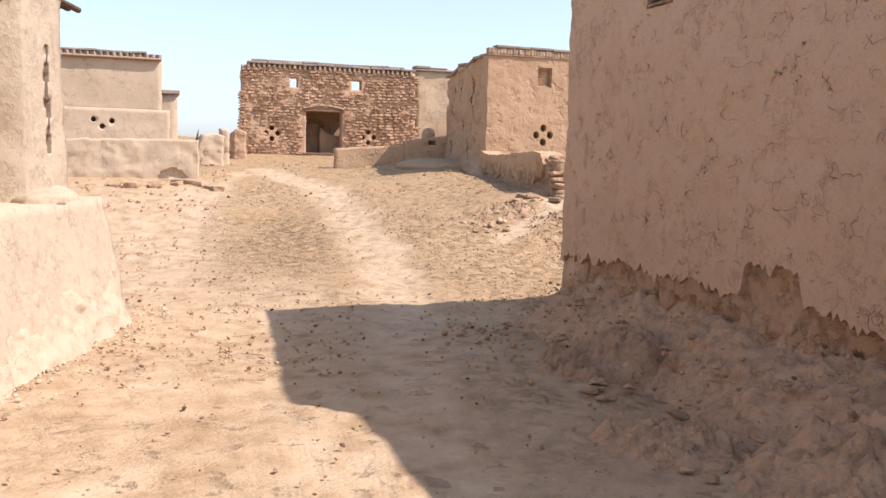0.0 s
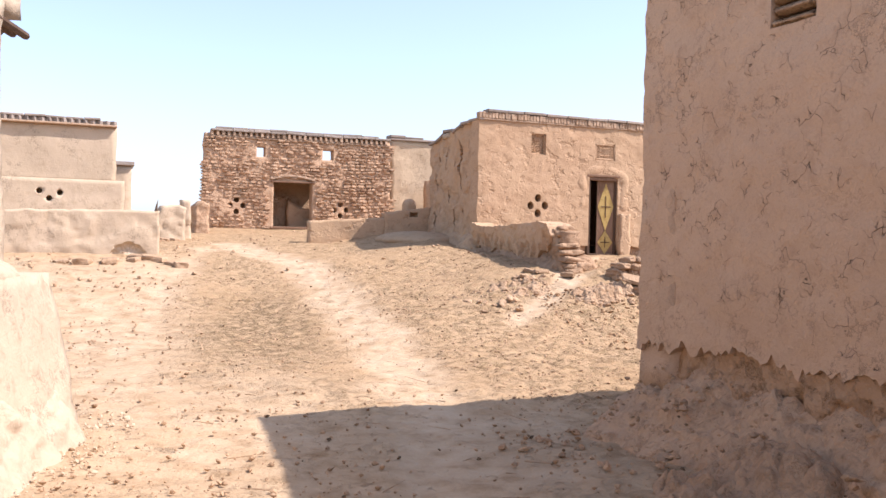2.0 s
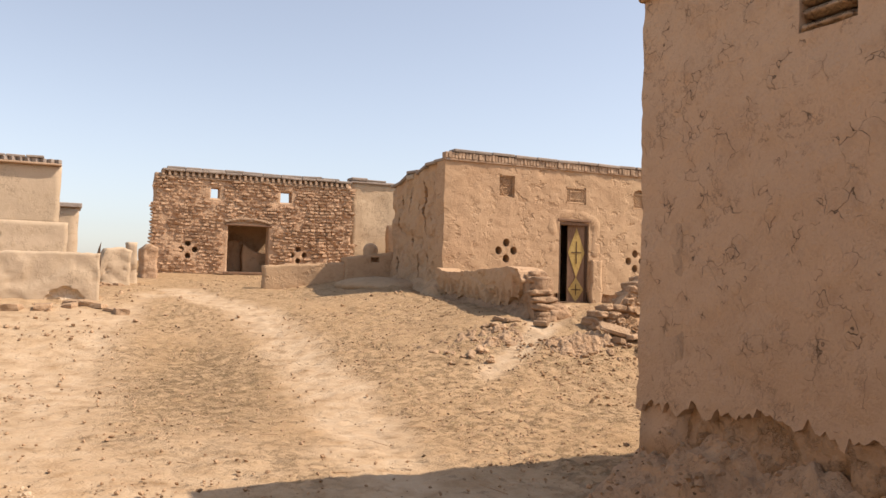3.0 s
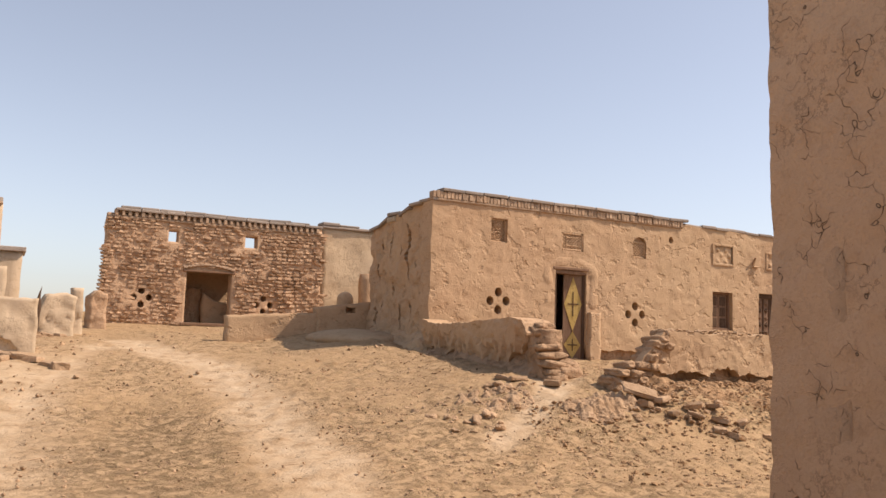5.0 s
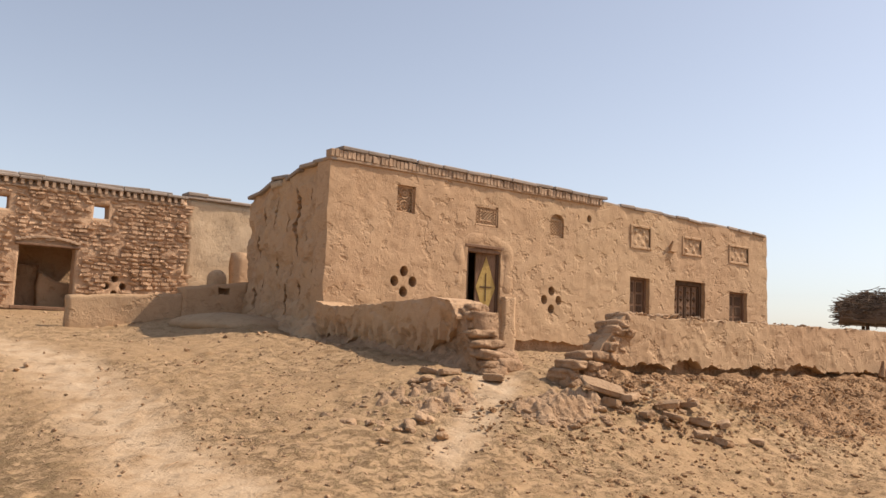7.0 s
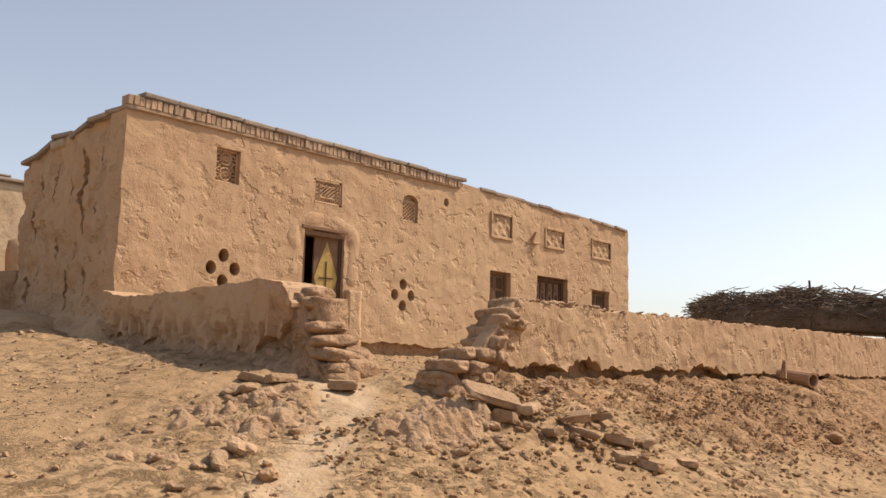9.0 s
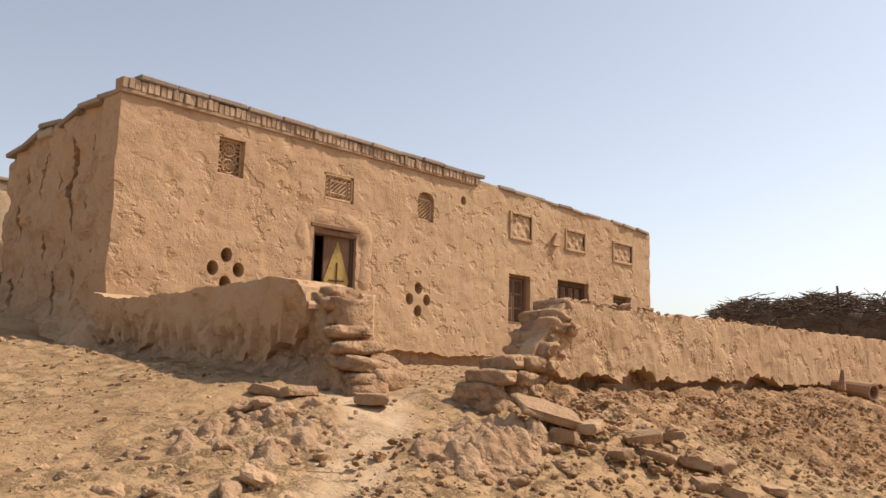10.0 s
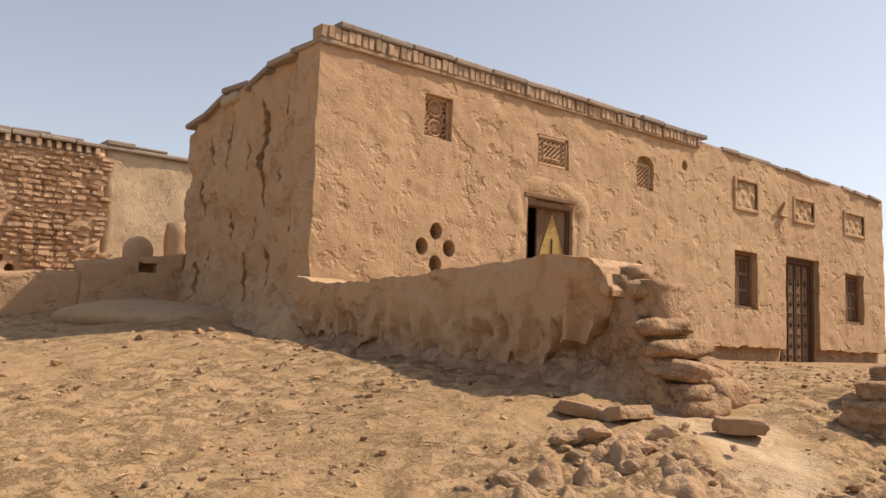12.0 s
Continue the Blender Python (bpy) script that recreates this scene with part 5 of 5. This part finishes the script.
for at, rx, ry, h, seed in (((3.15, 5.75), 0.55, 0.6, 0.12, 5.0), ((2.65, 3.8), 0.5, 0.55, 0.16, 9.0), ((3.1, 2.7), 0.7, 0.7, 0.1, 13.0)):
    heap = thing("earth_heap", "slumped heap of mud clods at the eroded wall foot", "heap", (*at, ground(*at)))
    clod_heap(at, rx, ry, h, heap, seed, SCREE)

# ---- stones, fallen bricks, clods ----
rng = random.Random(5)


def rock(me, x, y, sx, sy, sz, name, label, category, group, tilt=14, sink=0.42):
    ob = new(name, me)
    ob.matrix_world = pose(x, y, surface(x, y) + sz * (0.5 - sink), rng.uniform(-tilt, tilt), rng.uniform(-tilt, tilt), rng.uniform(0, 360)) @ Matrix.Diagonal((sx, sy, sz, 1))
    return tagged(ob, label, category, group)


NEAR_ROCKS = [(5.86, 15.06, .26), (5.98, 14.87, .2), (6.57, 15.43, .2), (6.22, 14.7, .3), (5.65, 14.29, .3), (5.87, 14.36, .3), (5.23, 14.77, .26), (5.14, 15.12, .18), (6.6, 15.33, .34),
              (6.6, 15.16, .32), (6.89, 15.13, .24), (6.47, 15.41, .28), (6.42, 14.96, .24), (5.95, 15.26, .2), (5.8, 13.97, .2), (5.93, 12.25, .13), (9.53, 12.55, .2), (12.84, 12.8, .3)]
for x, y, s in NEAR_ROCKS:
    s *= 0.66
    rock(ROCKS[rng.randrange(7)], x, y, s * rng.uniform(0.85, 1.15), s * rng.uniform(0.75, 1.1), s * rng.uniform(0.6, 0.85), "rock", "tan lump of fallen mud wall on dusty slope", "rock", "rocks by the path")
for cx, cy, rad, n, big in ((6.1, 14.85, 0.75, 46, 0.1), (6.55, 15.0, 0.35, 14, 0.09), (7.45, 13.9, 0.55, 45, 0.14), (8.4, 13.5, 0.8, 36, 0.12), (5.4, 14.2, 0.8, 16, 0.11)):
    for k in range(n):
        a, r = rng.uniform(0, 6.3), rad * math.sqrt(rng.random())
        s = big * rng.uniform(0.35, 1.05)
        rock(ROCKS[rng.randrange(7)], cx + r * math.cos(a), cy + 0.8 * r * math.sin(a), s, s * 0.9, s * 0.75, "rock", "small tan lump of fallen mud in a rubble pile", "rock", "rubble pile")
FALLEN = [(8.1, 14.12, .62, .34, .1), (8.02, 13.81, .3, .2, .14), (8.3, 13.77, .34, .2, .1), (8.67, 13.55, .4, .2, .09), (8.55, 13.39, .34, .2, .09), (8.87, 13.25, .36, .2, .1), (8.7, 13.1, .26, .18, .1),
          (8.83, 12.94, .34, .2, .1), (9.2, 13.2, .3, .2, .09), (9.0, 13.5, .3, .18, .08), (8.25, 13.5, .24, .18, .1), (6.89, 15.66, .44, .24, .1), (6.98, 15.46, .42, .24, .1), (7.27, 14.97, .36, .2, .11), (9.4, 12.9, .3, .2, .08)]
big = new("fallen_brick", FLAT[2])
big.matrix_world = pose(8.08, 14.0, surface(8.08, 14.0) + 0.1, 24, 14, -28) @ Matrix.Diagonal((0.5, 0.27, 0.065, 1))
tagged(big, "large flat mud slab leaning on the rubble", "brick", "fallen bricks")
for x, y, sx, sy, sz in FALLEN[1:]:
    rock(FLAT[rng.randrange(7)], x, y, sx * 0.68, sy * 0.75, sz * 0.72, "fallen_brick", "flat tan mud brick fallen from the wall", "brick", "fallen bricks", tilt=19, sink=0.2)
for x, y, s in ((0.46, 20.9, .3), (0.62, 20.75, .24), (0.2, 21.0, .3), (-0.36, 20.5, .3), (-0.9, 20.3, .34), (1.02, 20.2, .28), (0.85, 20.35, .2), (-1.3, 20.4, .2), (0.1, 20.7, .22), (0.8, 24.1, .3), (0.95, 24.0, .24), (0.7, 23.7, .2), (1.2, 24.2, .2)):
    rock(FLAT[rng.randrange(7)], x, y, s * 1.4, s, s * 0.45, "fallen_brick", "pale slab of fallen plaster below the compound wall", "brick", "fallen plaster", tilt=10)
for k in range(26):
    y = rng.uniform(1.5, 7.6)
    x = RX - rng.uniform(0.3, 1.5)
    s = rng.uniform(0.05, 0.14)
    rock(ROCKS[rng.randrange(7)], x, y, s, s * 0.9, s * 0.6, "rock", "shaded lump of mud rubble below the cracked house", "rock", "scree below the house")

PEB = []
for s in range(4):
    bm = bmesh.new()
    bmesh.ops.create_icosphere(bm, subdivisions=1, radius=0.5)
    for v in bm.verts:
        v.co *= 1 + 0.7 * noise.noise(v.co * 2.3 + Vector((s * 7, 0, 0)))
        v.co.z *= 0.65
    me = bpy.data.meshes.new("pebble")
    bm.to_mesh(me)
    bm.free()
    PEB.append(me)


def scatter(name, label, n, area, size, weight, mat, seed):
    r = random.Random(seed)
    out = []
    while len(out) < n:
        x, y = r.uniform(area[0], area[1]), r.uniform(area[2], area[3])
        if r.random() > weight(x, y):
            continue
        s = size[0] + (size[1] - size[0]) * r.random() ** 3
        out.append((pose(x, y, surface(x, y) + 0.1 * s, 0, r.uniform(-20, 20), r.uniform(0, 360)) @ Matrix.Diagonal((s, s * r.uniform(0.6, 1), s, 1)), r.randrange(4)))
    ob = joined(name, out, PEB, mat)
    tagged(ob, label, "pebbles", kind="stuff")


def off_trail(x, y):
    g = trail_gap(x, y)
    patch = smooth(-0.25, 0.35, noise.noise(Vector((x * 0.6, y * 0.6, 9))))
    return 0.07 + 0.93 * smooth(0.15, 0.9, g) * (0.25 + 0.75 * patch)


scatter("clods", "loose dry clods and pebbles on the slope", 12000, (-1.0, 13.5, 6.0, 19.0), (0.012, 0.065), lambda x, y: off_trail(x, y) * (1 if x > 3.5 else 0.45), ROCK, 1)
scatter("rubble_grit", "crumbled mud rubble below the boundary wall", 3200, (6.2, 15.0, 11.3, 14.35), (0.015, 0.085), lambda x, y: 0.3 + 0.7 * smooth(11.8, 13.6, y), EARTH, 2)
scatter("scree", "crumbled mud scree at the foot of the house", 420, (2.3, 3.9, 0.5, 8.2), (0.02, 0.1), lambda x, y: smooth(2.3, 3.3, x), SCREE, 3)
scatter("gravel", "sparse gravel on the dusty track", 800, (-2.5, 4.5, 1.0, 12.0), (0.012, 0.05), lambda x, y: 0.5, ROCK, 4)
scatter("plinth_grit", "flaked plaster and grit along the plinth foot", 500, (-2.2, -0.3, 4.5, 10.0), (0.015, 0.055), lambda x, y: smooth(0.5, 0.1, abs(x - (-0.72 + 0.28 * (y - 9.4)) - 0.1)), PLASTER_PALE, 5)
scatter("dung_crumbs", "dark dry crumbs scattered over the dusty ground", 600, (-2.0, 10.5, 3.0, 19.0), (0.012, 0.05), lambda x, y: 0.25 + 0.75 * off_trail(x, y), DUNG, 8)
scatter("far_grit", "scattered stones near the far houses", 900, (-3.0, 9.0, 18.0, 28.0), (0.03, 0.12), lambda x, y: off_trail(x, y), ROCK, 6)

r = random.Random(77)
crumbs = []
for k in range(420):
    u = 21.0 * r.random() ** 1.5
    s = r.uniform(0.03, 0.11) * (1 if r.random() < 0.3 else 0.6)
    crumbs.append((pose(8.9 + u, 14.5 - 0.0274 * u + r.uniform(-0.1, 0.2), 1.69 + r.uniform(-0.02, 0.02), r.uniform(-20, 20), r.uniform(-20, 20), r.uniform(0, 360)) @ Matrix.Diagonal((s * 1.5, s, s * 0.9, 1)), r.randrange(4)))
ob = adopt(joined("crumbled_top", crumbs, PEB, ROCK), boundary)
ob["kind"] = "stuff"

# ---- brushwood shelter beyond the boundary wall ----
shed = thing("brushwood_shelter", "open shelter roofed with a heap of dry brushwood on posts", "shelter", (25.3, 17.6, 1.1))
A, B = Vector((23.97, 19.92, 0)), Vector((27.87, 13.12, 0))
D = (B - A).normalized()
N = Vector((-D.y, D.x, 0))
for k in range(6):
    for back in (0.3, 3.0):
        p = A + D * (0.7 + 1.35 * k) + N * back
        adopt(part("post", rod_bm((p.x, p.y, 0.9), (p.x + 0.06, p.y + 0.05, 2.45), 0.07, 0.05, 7), TWIG), shed)
rng = random.Random(21)
STICK = bmesh.new()
rod_bm((-0.5, 0, 0), (0.5, 0, 0), 1.0, 0.45, 4, STICK)
stick = bpy.data.meshes.new("stick")
STICK.to_mesh(stick)
STICK.free()
pieces = []
for k in range(6500):
    u = rng.uniform(0, (B - A).length)
    w = rng.uniform(-0.3, 3.4)
    crest = 0.62 + 0.35 * smooth(0, 1.2, u) + 0.12 * smooth(1.5, 3.0, u) * smooth(4.8, 3.4, u) + 0.2 * noise.noise(Vector((u * 0.9, w * 0.5, 0))) - 0.16 * smooth(1.0, 3.4, abs(w - 1.5))
    z = 2.25 - 0.03 * u + crest * rng.random() ** 0.7
    ln, th = rng.uniform(0.2, 0.8), rng.uniform(0.007, 0.02)
    p = A + D * u + N * w
    pieces.append((pose(p.x, p.y, z, 0, rng.gauss(0, 12), rng.uniform(0, 360)) @ Matrix.Diagonal((ln, th, th, 1)), 0))
ob = adopt(joined("brushwood", pieces, [stick], TWIG), shed)
ob["kind"] = "stuff"
adopt(slab("thatch_core", (A.x, A.y), (B.x, B.y), lambda u: 2.25 - 0.03 * u, lambda u: 2.6 + 0.25 * smooth(0, 1.5, u) - 0.03 * u, 3.0, TWIG, step=0.2, rough=0.12, seed=111), shed)
p = A + D * 2.9
adopt(part("pole", rod_bm((p.x, p.y, 2.2), (p.x + 0.05, p.y + 0.1, 3.42), 0.045, 0.03, 6), TWIG), shed)

# ---- dry twigs lying about ----
rng = random.Random(33)
twigs = []
for k in range(160):
    x, y = rng.uniform(0, 11), rng.uniform(6, 19)
    ln, th = rng.uniform(0.08, 0.32), rng.uniform(0.003, 0.007)
    twigs.append((pose(x, y, surface(x, y) + 0.012, 0, rng.uniform(-8, 8), rng.uniform(0, 360)) @ Matrix.Diagonal((ln, th, th, 1)), 0))
tagged(joined("twigs", twigs, [stick], ROCK), "dry twigs and straw lying on the dusty ground", "twigs", kind="stuff")
